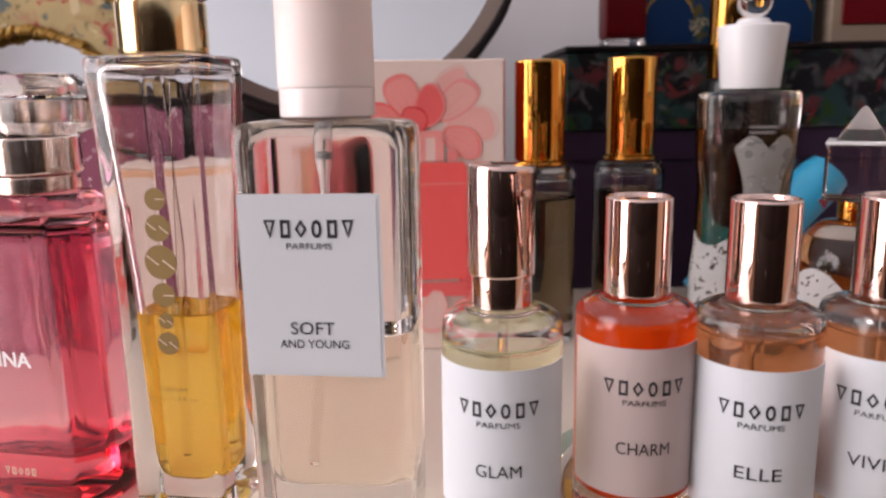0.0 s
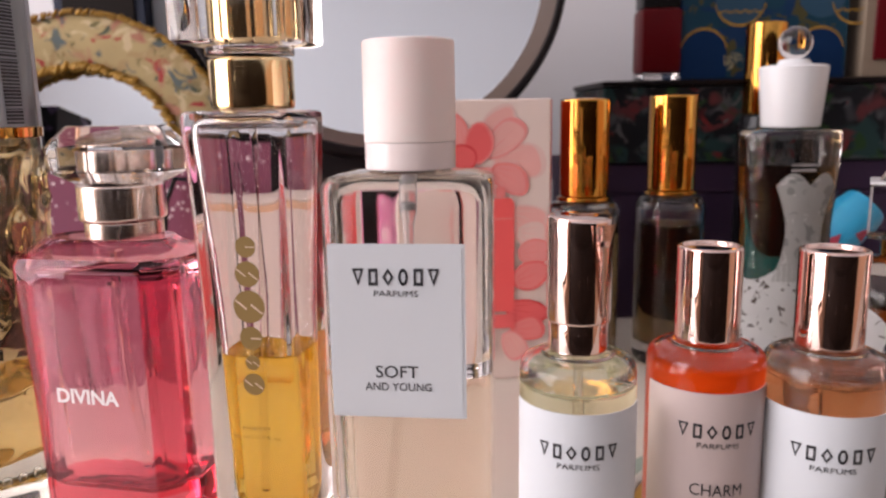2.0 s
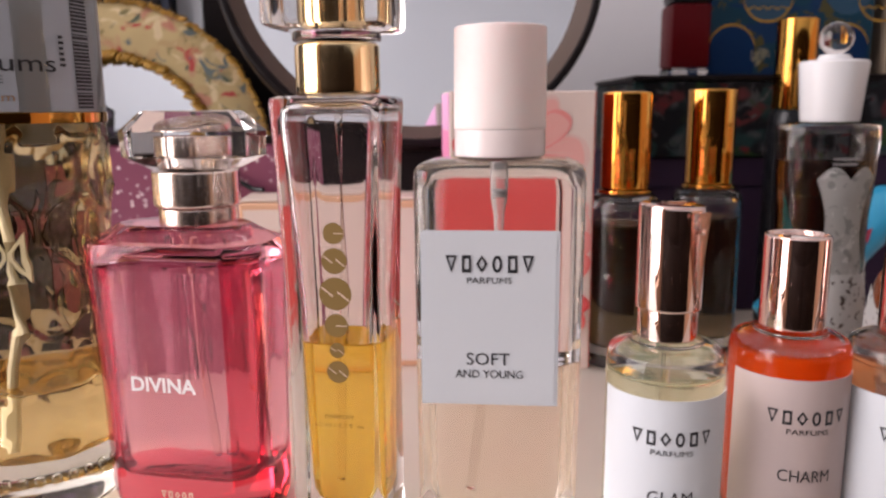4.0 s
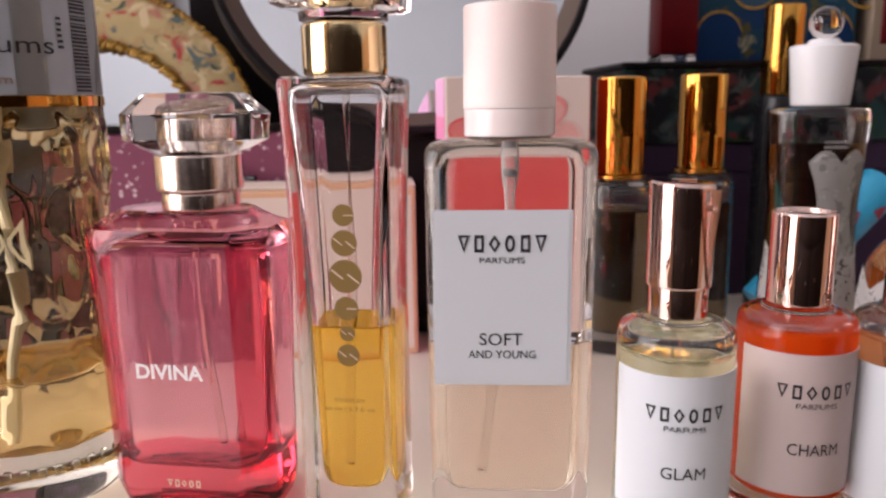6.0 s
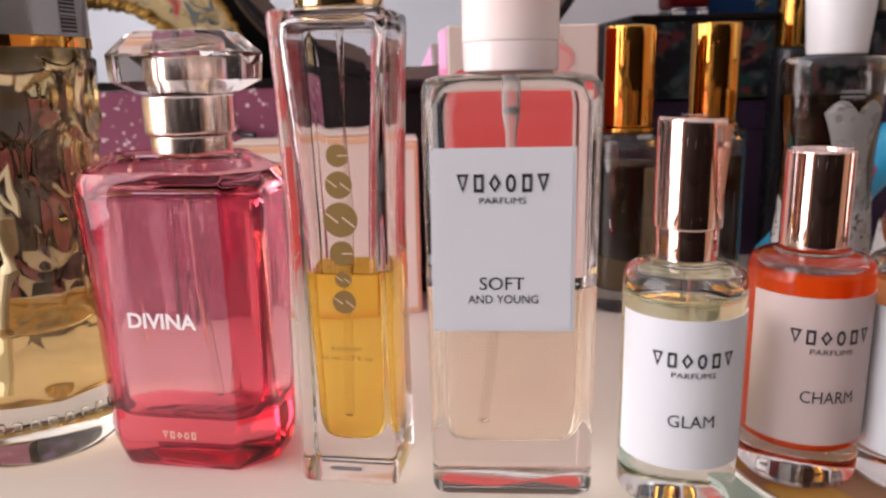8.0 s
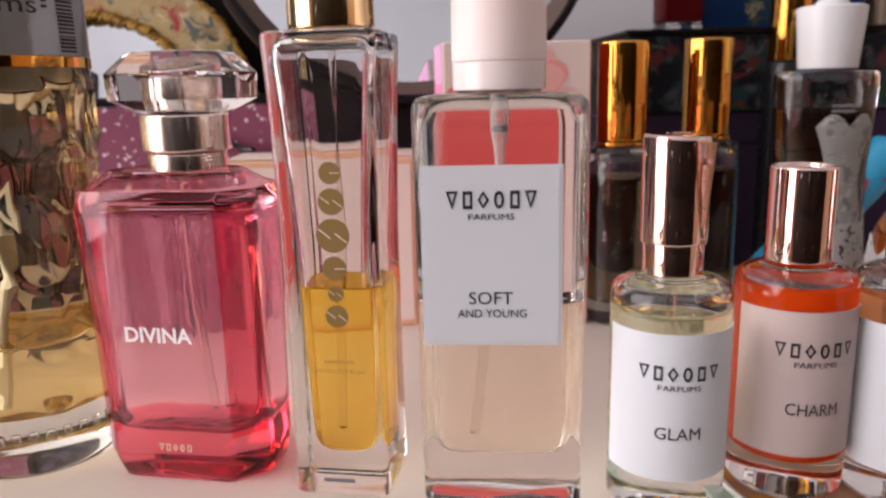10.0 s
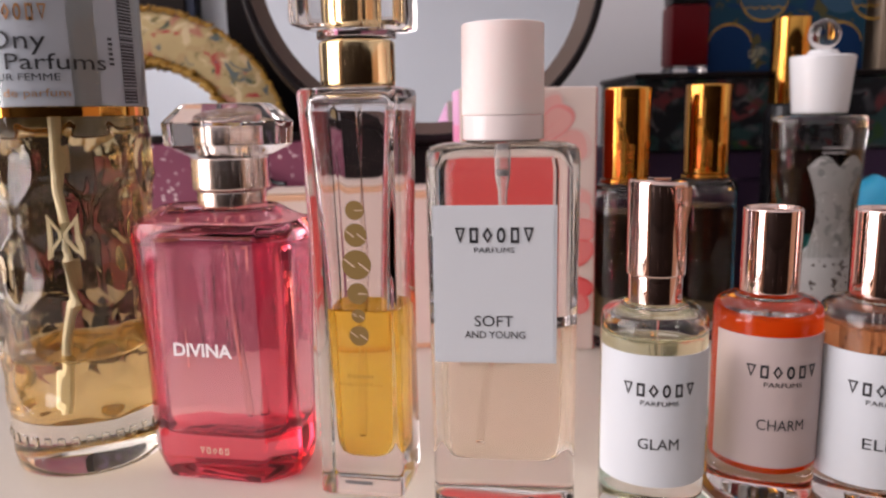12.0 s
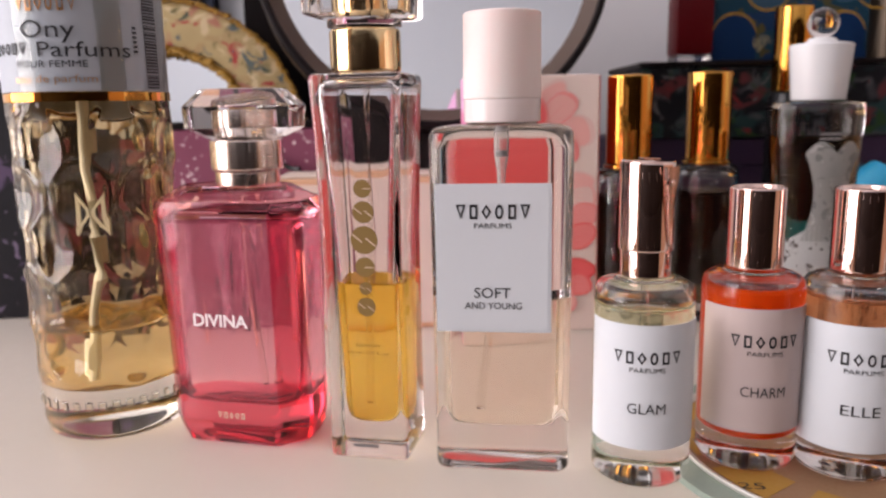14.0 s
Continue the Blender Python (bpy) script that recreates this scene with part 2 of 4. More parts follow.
M_DARKFLOWER = floral("dark_flowered_card", (0.012, 0.012, 0.015),
                      [((0.018, 0.042, 0.042), 0.8, 0.50), ((0.060, 0.064, 0.070), 1.0, 0.55), ((0.10, 0.026, 0.028), 0.9, 0.60), ((0.09, 0.09, 0.095), 2.0, 0.61),
                       ((0.020, 0.048, 0.018), 1.3, 0.58), ((0.15, 0.020, 0.022), 1.5, 0.66), ((0.009, 0.009, 0.012), 2.4, 0.60)], 66, 0.6, 0.0, 0.1, 0.08)
M_NIGHT = floral("black_card_purple_print", (0.010, 0.009, 0.014),
                 [((0.10, 0.065, 0.13), 0.8, 0.585), ((0.010, 0.009, 0.014), 1.5, 0.56), ((0.17, 0.13, 0.21), 2.0, 0.67)], 70, 0.5, 0.0)
M_LACE = floral("white_lace_print", (0.84, 0.84, 0.83), [((0.10, 0.07, 0.06), 2.6, 0.60)], 130, 0.6, 0.0)
M_CORSET = floral("grey_lace_print", (0.60, 0.60, 0.58), [((0.34, 0.34, 0.33), 1.6, 0.58), ((0.70, 0.70, 0.68), 1.9, 0.62)], 130, 0.6, 0.0)

M_GLITTER = material("plum_glitter_card", (0.24, 0.07, 0.13), 0.5)
v_ = coords(M_GLITTER, 1)
vo_ = M_GLITTER.node_tree.nodes.new("ShaderNodeTexVoronoi")
vo_.inputs["Scale"].default_value = 330
M_GLITTER.node_tree.links.new(v_, vo_.inputs["Vector"])
spark_ = ramp(M_GLITTER, vo_.outputs["Distance"], [(0.16, (1, 1, 1)), (0.34, (0, 0, 0))])
pick_ = ramp(M_GLITTER, tex(M_GLITTER, v_, 170, 1), [(0.45, (0, 0, 0)), (0.52, (1, 1, 1))])
both_ = M_GLITTER.node_tree.nodes.new("ShaderNodeMath")
both_.operation = 'MULTIPLY'
M_GLITTER.node_tree.links.new(spark_, both_.inputs[0])
M_GLITTER.node_tree.links.new(pick_, both_.inputs[1])
feed(M_GLITTER, "Base Color", mixed(M_GLITTER, both_.outputs[0],
     mixed(M_GLITTER, tex(M_GLITTER, v_, 40), (0.27, 0.065, 0.12), (0.18, 0.04, 0.085)), (0.80, 0.62, 0.66)))


# ---- mesh helpers ----
def finish(name, bm, mat, smooth=None):
    bmesh.ops.recalc_face_normals(bm, faces=bm.faces)
    me = bpy.data.meshes.new(name)
    bm.to_mesh(me)
    bm.free()
    me.materials.append(mat)
    if smooth is not None:
        me.shade_smooth()
        me.set_sharp_from_angle(angle=radians(smooth))
    return me


def part(name, bm, mat, parent, label="", smooth=35):
    ob = new(name, finish(name, bm, mat, smooth))
    ob.parent = parent
    if name in ("glass_body", "hollow", "liquid"):
        ob.visible_shadow = False  # clear glass and what fills it let daylight in
    return tagged(ob, label)


def thing(name, m, label, category, group="", kind=""):
    ob = new(name)
    ob.empty_display_size = 0.01
    ob.matrix_world = m
    return tagged(ob, label, category, group, kind)


def solid(name, bm, mat, label, category="", group="", kind="", m=None, smooth=35):
    ob = new(name, finish(name, bm, mat, smooth))
    if m is not None:
        ob.matrix_world = m
    return tagged(ob, label, category, group, kind)


def box(bm, x0, x1, y0, y1, z0, z1, r=0.0, seg=2):
    made = bmesh.ops.create_cube(bm, size=1)["verts"]
    for v in made:
        v.co = Vector((x0 + (v.co.x + 0.5) * (x1 - x0), y0 + (v.co.y + 0.5) * (y1 - y0), z0 + (v.co.z + 0.5) * (z1 - z0)))
    if r:
        edges = list({e for v in made for e in v.link_edges})
        bmesh.ops.bevel(bm, geom=edges, offset=r, segments=seg, profile=0.6, affect='EDGES')
    return bm


def boxed(*a, **k):
    return box(bmesh.new(), *a, **k)


def rrect(w, d, r, n=6):
    """Outline of a rectangle with rounded corners."""
    out = []
    for cx, cy, a0 in ((w / 2 - r, d / 2 - r, 0), (-w / 2 + r, d / 2 - r, 90), (-w / 2 + r, -d / 2 + r, 180), (w / 2 - r, -d / 2 + r, 270)):
        for i in range(n + 1):
            a = radians(a0 + 90 * i / n)
            out.append((cx + r * math.cos(a), cy + r * math.sin(a)))
    return out


def cutrect(w, d, c, r=0.0012):
    """Outline of a rectangle with slanted corners, each edge slightly eased."""
    raw = []
    for sx, sy in ((1, 1), (-1, 1), (-1, -1), (1, -1)):
        a, b = (sx * w / 2, sy * (d / 2 - c)), (sx * (w / 2 - c), sy * d / 2)
        raw += [a, b] if sx * sy > 0 else [b, a]
    out = []
    for i, p in enumerate(raw):
        p, q, s = Vector(p), Vector(raw[i - 1]), Vector(raw[(i + 1) % len(raw)])
        e0, e1 = p + (q - p).normalized() * r, p + (s - p).normalized() * r
        out += [tuple(e0), tuple((e0 + e1) / 4 + p / 2), tuple(e1)]
    return out


def loft(rings, bm=None):
    """A closed solid through outlines of the same count: (z, [(x, y), ...])."""
    bm = bm or bmesh.new()
    rows = [[bm.verts.new((x, y, z)) for x, y in pts] for z, pts in rings]
    n = len(rows[0])
    for a, b in zip(rows, rows[1:]):
        for i in range(n):
            bm.faces.new((a[i], a[(i + 1) % n], b[(i + 1) % n], b[i]))
    bm.faces.new(rows[0][::-1])
    bm.faces.new(rows[-1])
    return bm


def turned(profile, n=48, bm=None, x=0.0, y=0.0):
    """A closed solid turned about the upright axis from (radius, z)."""
    ring = [(math.cos(2 * math.pi * i / n), math.sin(2 * math.pi * i / n)) for i in range(n)]
    return loft([(z, [(x + r * cx, y + r * cy) for cx, cy in ring]) for r, z in profile], bm)


def sleeve(profile, n=96):
    """A ring turned about the upright axis from a closed loop of (radius, z), open in the middle."""
    bm = bmesh.new()
    rows = [[bm.verts.new((r * math.cos(2 * math.pi * i / n), r * math.sin(2 * math.pi * i / n), z)) for r, z in profile] for i in range(n)]
    for i in range(n):
        p, q = rows[i], rows[(i + 1) % n]
        for j in range(len(profile)):
            k = (j + 1) % len(profile)
            bm.faces.new((p[j], q[j], q[k], p[k]))
    return bm


def eased(profile, r, steps=4):
    """Round the corners of a (radius, z) profile, but for its ends."""
    out = [profile[0]]
    for a, p, b in zip(profile, profile[1:], profile[2:]):
        a, p, b = Vector(a), Vector(p), Vector(b)
        k = min(r, (a - p).length * 0.45, (b - p).length * 0.45)
        e0, e1 = p + (a - p).normalized() * k, p + (b - p).normalized() * k
        for i in range(steps + 1):
            t = i / steps
            out.append(tuple(e0 * (1 - t) ** 2 + p * 2 * t * (1 - t) + e1 * t * t))
    return out + [profile[-1]]


def tube(points, r, n=10, bm=None):
    bm = bm or bmesh.new()
    pts = [Vector(p) for p in points]
    rows = []
    for i, p in enumerate(pts):
        d = (pts[min(i + 1, len(pts) - 1)] - pts[max(i - 1, 0)]).normalized()
        q = d.to_track_quat('Z', 'Y')
        rows.append([bm.verts.new(p + q @ Vector((r * math.cos(2 * math.pi * k / n), r * math.sin(2 * math.pi * k / n), 0))) for k in range(n)])
    for a, b in zip(rows, rows[1:]):
        for k in range(n):
            bm.faces.new((a[k], a[(k + 1) % n], b[(k + 1) % n], b[k]))
    bm.faces.new(rows[0][::-1])
    bm.faces.new(rows[-1])
    return bm


def plate(points, depth, y=0.0, bm=None):
    """A thin flat shape in the x-z plane, facing -y, with its back at y."""
    bm = bm or bmesh.new()
    f = [bm.verts.new((x, y - depth, z)) for x, z in points]
    g = [bm.verts.new((x, y, z)) for x, z in points]
    n = len(points)
    bm.faces.new(f)
    bm.faces.new(g[::-1])
    for i in range(n):
        bm.faces.new((f[i], g[i], g[(i + 1) % n], f[(i + 1) % n]))
    return bm


def oval(cx, cz, rx, rz, n=28, turn=0.0):
    c, s = math.cos(radians(turn)), math.sin(radians(turn))
    out = []
    for i in range(n):
        a = 2 * math.pi * i / n
        u, w = rx * math.cos(a), rz * math.sin(a)
        out.append((cx + u * c - w * s, cz + u * s + w * c))
    return out


def wrap(bm, radius, turn):
    """Bend a flat drawing (x along, y = depth from the face) round an upright cylinder; turn: degrees from -y towards +x."""
    for v in bm.verts:
        a = v.co.x / radius + radians(turn)
        r = radius - v.co.y
        v.co = Vector((r * math.sin(a), -r * math.cos(a), v.co.z))
    return bm


def words(text, width, height, cx, cz, y, depth=0.00012, weight=0.0):
    """Lettering in the built-in font, centred on (cx, cz), scaled to its width and capital height."""
    cu = bpy.data.curves.new("lettering", 'FONT')
    cu.body = text
    cu.align_x = 'CENTER'
    cu.resolution_u = 3
    cu.offset = weight
    ob = new("lettering", cu)
    bpy.context.view_layer.update()
    me = bpy.data.meshes.new_from_object(ob.evaluated_get(bpy.context.evaluated_depsgraph_get()))
    bpy.data.objects.remove(ob)
    bm = bmesh.new()
    bm.from_mesh(me)
    bpy.data.meshes.remove(me)
    xs = [v.co.x for v in bm.verts]
    mid, span = (min(xs) + max(xs)) / 2, max(xs) - min(xs)
    cap = 0.72
    for v in bm.verts:
        v.co = Vector((cx + (v.co.x - mid) / span * width, y - depth, cz + (v.co.y - cap / 2) / cap * height))
    bmesh.ops.triangulate(bm, faces=bm.faces)
    return bm


def mark(count, width, height, cx, cz, y, depth=0.00012):
    """A maker's mark drawn as a row of plain outlined shapes in its size: triangles, squares and rings."""
    bm = bmesh.new()
    pitch = width / count
    for i in range(count):
        x, h, w = cx - width / 2 + (i + 0.5) * pitch, height / 2, pitch * 0.38
        kind = (0, 1, 3, 2, 1, 0)[i % 6]
        if kind == 0:
            outer = [(x, cz - h), (x + w, cz + h), (x - w, cz + h)]
        elif kind == 1:
            outer = [(x - 0.8 * w, cz - h), (x + 0.8 * w, cz - h), (x + 0.8 * w, cz + h), (x - 0.8 * w, cz + h)]
        elif kind == 2:
            outer = oval(x, cz, 0.85 * w, h, 20)
        else:
            outer = [(x, cz - h), (x + w, cz), (x, cz + h), (x - w, cz)]
        mx, mz = sum(p[0] for p in outer) / len(outer), sum(p[1] for p in outer) / len(outer)
        inner = [(mx + (px - mx) * 0.50, mz + (pz - mz) * 0.62) for px, pz in outer]
        rows = [[bm.verts.new((px, yy, pz)) for px, pz in pts] for pts, yy in ((outer, y - depth), (inner, y - depth), (inner, y), (outer, y))]
        n = len(outer)
        for a, b in zip(rows, rows[1:] + rows[:1]):
            for k in range(n):
                bm.faces.new((a[k], a[(k + 1) % n], b[(k + 1) % n], b[k]))
    return bm


def bars(rows, x0, x1, z0, z1, y, depth=0.0001, fill=0.5):
    """Lines of unreadable small print as bars."""
    bm = bmesh.new()
    for i in range(rows):
        z = z0 + (z1 - z0) * (i + 0.5) / rows
        h = (z1 - z0) / rows * fill / 2
        box(bm, x0, x1 - (x1 - x0) * 0.25 * random.random(), y - depth, y, z - h, z + h)
    return bm


# ---- setting ----
def structure(name, bm, mat, label):
    return solid(name, bm, mat, label, name.split("_")[0], kind="structure", smooth=30)


structure("wall_north", boxed(-1.7, 1.9, 0.47, 0.57, -0.75, 1.75), M_WALL, "plain white painted wall behind the table")
structure("wall_east", boxed(1.8, 1.9, -1.9, 0.47, -0.75, 1.75), M_EAST, "plain warm white painted wall")
bm = bmesh.new()
box(bm, -1.7, -1.6, -2.0, 0.47, -0.75, -0.38)
box(bm, -1.7, -1.6, -2.0, 0.47, 1.62, 1.75)
box(bm, -1.7, -1.6, -2.0, -1.04, -0.38, 1.62)
box(bm, -1.7, -1.6, 0.39, 0.47, -0.38, 1.62)
structure("wall_west", bm, M_ROOM, "warm beige painted wall with a window opening")
structure("wall_south", boxed(-1.7, 1.9, -2.0, -1.9, -0.75, 1.75), M_COOL, "plain pale blue white painted wall")
# unseen peach panel, added so caps and metal pick up warmth from the right
structure("wainscot", boxed(1.78, 1.797, -1.9, 0.465, -0.75, 0.45, r=0.003), M_WARM, "peach panel added out of view for warm reflections")
structure("ceiling", boxed(-1.7, 1.9, -2.0, 0.57, 1.75, 1.85), M_WALL, "plain white ceiling")
structure("floor", boxed(-1.7, 1.9, -2.0, 0.57, -0.85, -0.75), M_FLOOR, "brown wooden floor")

# a dark chest, added out of view to put dark bands into reflections
chest = thing("chest_of_drawers", pose(-0.62, -1.62, -0.75), "dark chest of drawers added out of view for dark reflections", "chest")
part("body", boxed(-0.80, 0.80, -0.26, 0.26, 0.0, 1.22, r=0.008), M_DARKWOOD, chest)
for k in range(4):
    drawer = part("drawer", boxed(-0.77, 0.77, 0.262, 0.282, 0.08 + 0.28 * k, 0.33 + 0.28 * k, r=0.004), M_DARKWOOD, chest)
    for sx in (-1, 1):
        part("knob", boxed(sx * 0.4 - 0.015, sx * 0.4 + 0.015, 0.283, 0.305, 0.19 + 0.28 * k, 0.22 + 0.28 * k, r=0.006), M_STEEL, drawer)

# second added chest carries the dark reflections further to the right
copy_thing(chest, pose(0.97, -1.62, -0.75))

LOW = 0.0016  # height of the tabletop under the zero of the bottles
table = thing("dressing_table", pose(0, 0, 0), "white lacquered dressing table with a smooth top", "table")
part("tabletop", boxed(-0.62, 0.62, 0.03, 0.46, -0.025, -LOW, r=0.002), M_TABLE, table)
part("apron", boxed(-0.58, 0.58, 0.06, 0.43, -0.10, -0.025), M_TABLE, table)
for sx in (-1, 1):
    for sy in (0.07, 0.41):
        part("leg", boxed(sx * 0.56 - 0.02, sx * 0.56 + 0.02, sy - 0.02, sy + 0.02, -0.75, -0.10, r=0.003), M_TABLE, table)


# ---- the bottles in front ----
def pump_tube(parent, z_top, z_low, lean=0.0, r=0.0011):
    """Pump housing under the neck with its dip tube."""
    part("pump", turned(eased([(0.0005, z_top - 0.016), (0.0009, z_top - 0.0155), (0.0011, z_top - 0.010), (0.0017, z_top - 0.0070), (0.0019, z_top - 0.0030), (0.0027, z_top - 0.0022), (0.0029, z_top), (0.001, z_top)], 0.0004), 20),
         M_PUMP, parent, "clear plastic pump")
    part("pump_ring", turned(eased([(0.0005, z_top - 0.0066), (0.0015, z_top - 0.0066), (0.0015, z_top - 0.0052), (0.0005, z_top - 0.0051)], 0.0002), 20), M_GREYINK, parent, "grey pump ring")
    part("dip_tube", tube([(0, 0, z_top - 0.015), (lean * 0.3, 0, z_top * 0.55), (lean, 0.001, z_low)], r), M_CLEARTUBE, parent, "thin clear dip tube")


# tall bottle with the square white label
soft = thing("perfume_bottle", pose(-0.0231, 0.1562, 0.0004, 0, 0, -6), "tall clear square glass bottle with white label and pink cap", "perfume bottle")
W, D = 0.0345, 0.0235
part("glass_body", loft([(z, rrect(W + dw, D + dw, r)) for z, dw, r in (
    (0.0, -0.0022, 0.0030), (0.0006, -0.0006, 0.0034), (0.0016, 0, 0.0036), (0.0400, 0.0004, 0.0036), (0.0835, 0.0010, 0.0038), (0.0856, 0.0006, 0.0038),
    (0.0868, -0.0012, 0.0040), (0.0874, -0.0050, 0.0040), (0.0877, -0.0110, 0.0045))]), M_CLEAR, soft, "thick clear glass", 50)
part("liquid", loft([(z, rrect(W - 0.0050 + dw, D - 0.0060 + dw, r)) for z, dw, r in (
    (0.0098, -0.008, 0.004), (0.0104, -0.0035, 0.0045), (0.0122, -0.0012, 0.005), (0.0150, 0, 0.005), (0.0440, 0.0004, 0.005))]), M_L_PEACH, soft, "pale peach liquid", 50)
part("hollow", loft([(z, rrect(W - 0.0050 + dw, D - 0.0060 + dw, r)) for z, dw, r in (
    (0.0443, 0.0004, 0.005), (0.0815, 0.0006, 0.005), (0.0838, -0.0006, 0.005), (0.0850, -0.0030, 0.005), (0.0857, -0.0075, 0.0045), (0.0861, -0.0125, 0.004))]), M_THINAIR, soft, "empty upper part of the bottle", 50)
pump_tube(soft, 0.0859, 0.0125, -0.006)
part("neck", turned(eased([(0.004, 0.0872), (0.0088, 0.0874), (0.0088, 0.0881), (0.004, 0.0882)], 0.0003), 40), M_CLEAR, soft)
part("collar", turned(eased([(0.002, 0.0881), (0.0095, 0.0881), (0.0097, 0.0884), (0.0097, 0.09375), (0.002, 0.0938)], 0.0001), 56), M_COLLAR, soft, "glossy translucent pink collar")
part("cap", turned(eased([(0.002, 0.09382), (0.00974, 0.09382), (0.0098, 0.0943), (0.0097, 0.1144), (0.0094, 0.1147), (0.001, 0.1147)], 0.0001), 56), M_CAPPINK, soft, "matt pale pink plastic cap")
lab = part("label", boxed(-0.0160, 0.0125, -D / 2 - 0.0007, -D / 2 - 0.00055, 0.0364, 0.0737), M_LABEL, soft, "white paper label")
bm = boxed(-0.0153, 0.0118, -D / 2 - 0.00082, -D / 2 - 0.0007, 0.0371, 0.0730)
part("pressed_panel", bm, M_LABEL, lab)
LY = -D / 2 - 0.00084
part("maker_mark", mark(6, 0.0188, 0.0036, -0.0018, 0.0668, LY), M_INK, lab, "dark maker's mark")["kind"] = "stuff"
part("lettering", words("PARFUMS", 0.0092, 0.0013, -0.0018, 0.0634, LY), M_INK, lab)
part("lettering", words("SOFT", 0.0090, 0.0027, -0.0020, 0.0466, LY), M_INK, lab)
part("lettering", words("AND YOUNG", 0.0141, 0.0018, -0.0018, 0.0433, LY), M_INK, lab)

# slim square column bottle with the row of discs
col = thing("perfume_bottle", pose(-0.0580, 0.1632, -0.00155, 0, 0, -11) @ Matrix.Scale(1.021, 4), "slim square glass bottle half full of amber liquid, gold collar", "perfume bottle")
W, D = 0.0217, 0.0205
part("glass_body", loft([(z, rrect(W + dw, D + dw, r, 4)) for z, dw, r in (
    (0.0, -0.0015, 0.0010), (0.0007, -0.0002, 0.0014), (0.0020, 0.0, 0.0015), (0.0300, -0.0004, 0.0015), (0.0600, -0.0002, 0.0015), (0.0850, 0.0010, 0.0015), (0.0990, 0.0022, 0.0016),
    (0.1002, 0.0018, 0.0016), (0.1007, 0.0004, 0.0016), (0.1008, -0.006, 0.0016))]), M_CLEAR, col, "thick clear glass", 40)
part("liquid", loft([(z, rrect(W - 0.0058 + dw, D - 0.0060 + dw, r)) for z, dw, r in (
    (0.0090, -0.0085, 0.0026), (0.0093, -0.0055, 0.0034), (0.0102, -0.0034, 0.0042), (0.0122, -0.0020, 0.0044), (0.0150, -0.0016, 0.0040), (0.0330, -0.0006, 0.0036), (0.0470, 0, 0.0034), (0.0474, 0.0, 0.0034))]), M_L_YELLOW, col, "amber yellow liquid", 50)
part("hollow", loft([(z, rrect(W - 0.0058 + dw, D - 0.0060 + dw, r)) for z, dw, r in (
    (0.0477, 0, 0.0034), (0.0560, 0.0004, 0.0032), (0.0700, 0.0016, 0.0028), (0.0850, 0.0032, 0.0026), (0.0950, 0.0046, 0.0026), (0.0978, 0.0042, 0.0026), (0.0990, 0.002, 0.0026), (0.0995, -0.004, 0.0026))]), M_COLAIR, col, "empty upper part of the bottle", 50)
part("dip_tube", tube([(0, 0, 0.0992), (0.0002, 0, 0.06), (-0.0015, 0.001, 0.013)], 0.0010), M_CLEARTUBE, col, "thin clear dip tube")
part("collar", turned(eased([(0.003, 0.1010), (0.0088, 0.1010), (0.0090, 0.1022), (0.0090, 0.1113), (0.0080, 0.1118), (0.003, 0.1119)], 0.0005), 56), M_GOLD2, col, "polished gold collar")
part("ring", turned(eased([(0.003, 0.1121), (0.0094, 0.1121), (0.0094, 0.1140), (0.003, 0.1141)], 0.0004), 48), M_ACRYL, col, "clear ring")
part("cap_core", turned(eased([(0.002, 0.1151), (0.0068, 0.1151), (0.0068, 0.1255), (0.002, 0.1257)], 0.0006), 48), M_GOLD2, col, "gold core inside the cap")
part("cap", loft([(z, rrect(0.0250 + dw, 0.0238 + dw, 0.0012, 3)) for z, dw in ((0.1143, -0.0030), (0.1149, -0.0004), (0.1156, 0), (0.1290, 0.0), (0.1300, -0.0012))]), M_ACRYL, col, "thick clear square cap", 40)
for i, (z, r) in enumerate(((0.0725, 0.0023), (0.0666, 0.0028), (0.0595, 0.0036), (0.0525, 0.0026), (0.0470, 0.00172), (0.0421, 0.00250))):
    dot = part("disc_print", plate(oval(0.0011, z, r, r, 36), 0.0001, -D / 2 - 0.0002), M_DOTS, col, "bronze printed disc with fine slits")
    for k in (-1, 1) if i not in (0, 3) else (1,):
        bm = bmesh.new()
        t = radians(-38 if i not in (0, 3) else 0)
        side = 0.20 if i not in (0, 3) else 0.0
        bar = [(k * 0.46 * r + r * u, side * r * k + 0.040 * r * w) for u, w in ((-0.44, -1), (0.44, -1), (0.44, 1), (-0.44, 1))]
        plate([(x * math.cos(t) - zz * math.sin(t) + 0.0011, z + x * math.sin(t) + zz * math.cos(t)) for x, zz in bar], 0.0001, -D / 2 - 0.00035, bm)
        part("slit", bm, M_PALEINK, dot)
part("lettering", words("PARFUM", 0.0064, 0.0010, 0.0010, 0.0318, -D / 2 - 0.0001), M_DOTS, col)
part("lettering", words("50 ml / 1.7 fl. oz", 0.0112, 0.0010, 0.0010, 0.0298, -D / 2 - 0.0001), M_DOTS, col)
part("small_print", bars(1, -0.004, 0.005, 0.0030, 0.0048, -D / 2 - 0.0001), M_GREYINK, col)

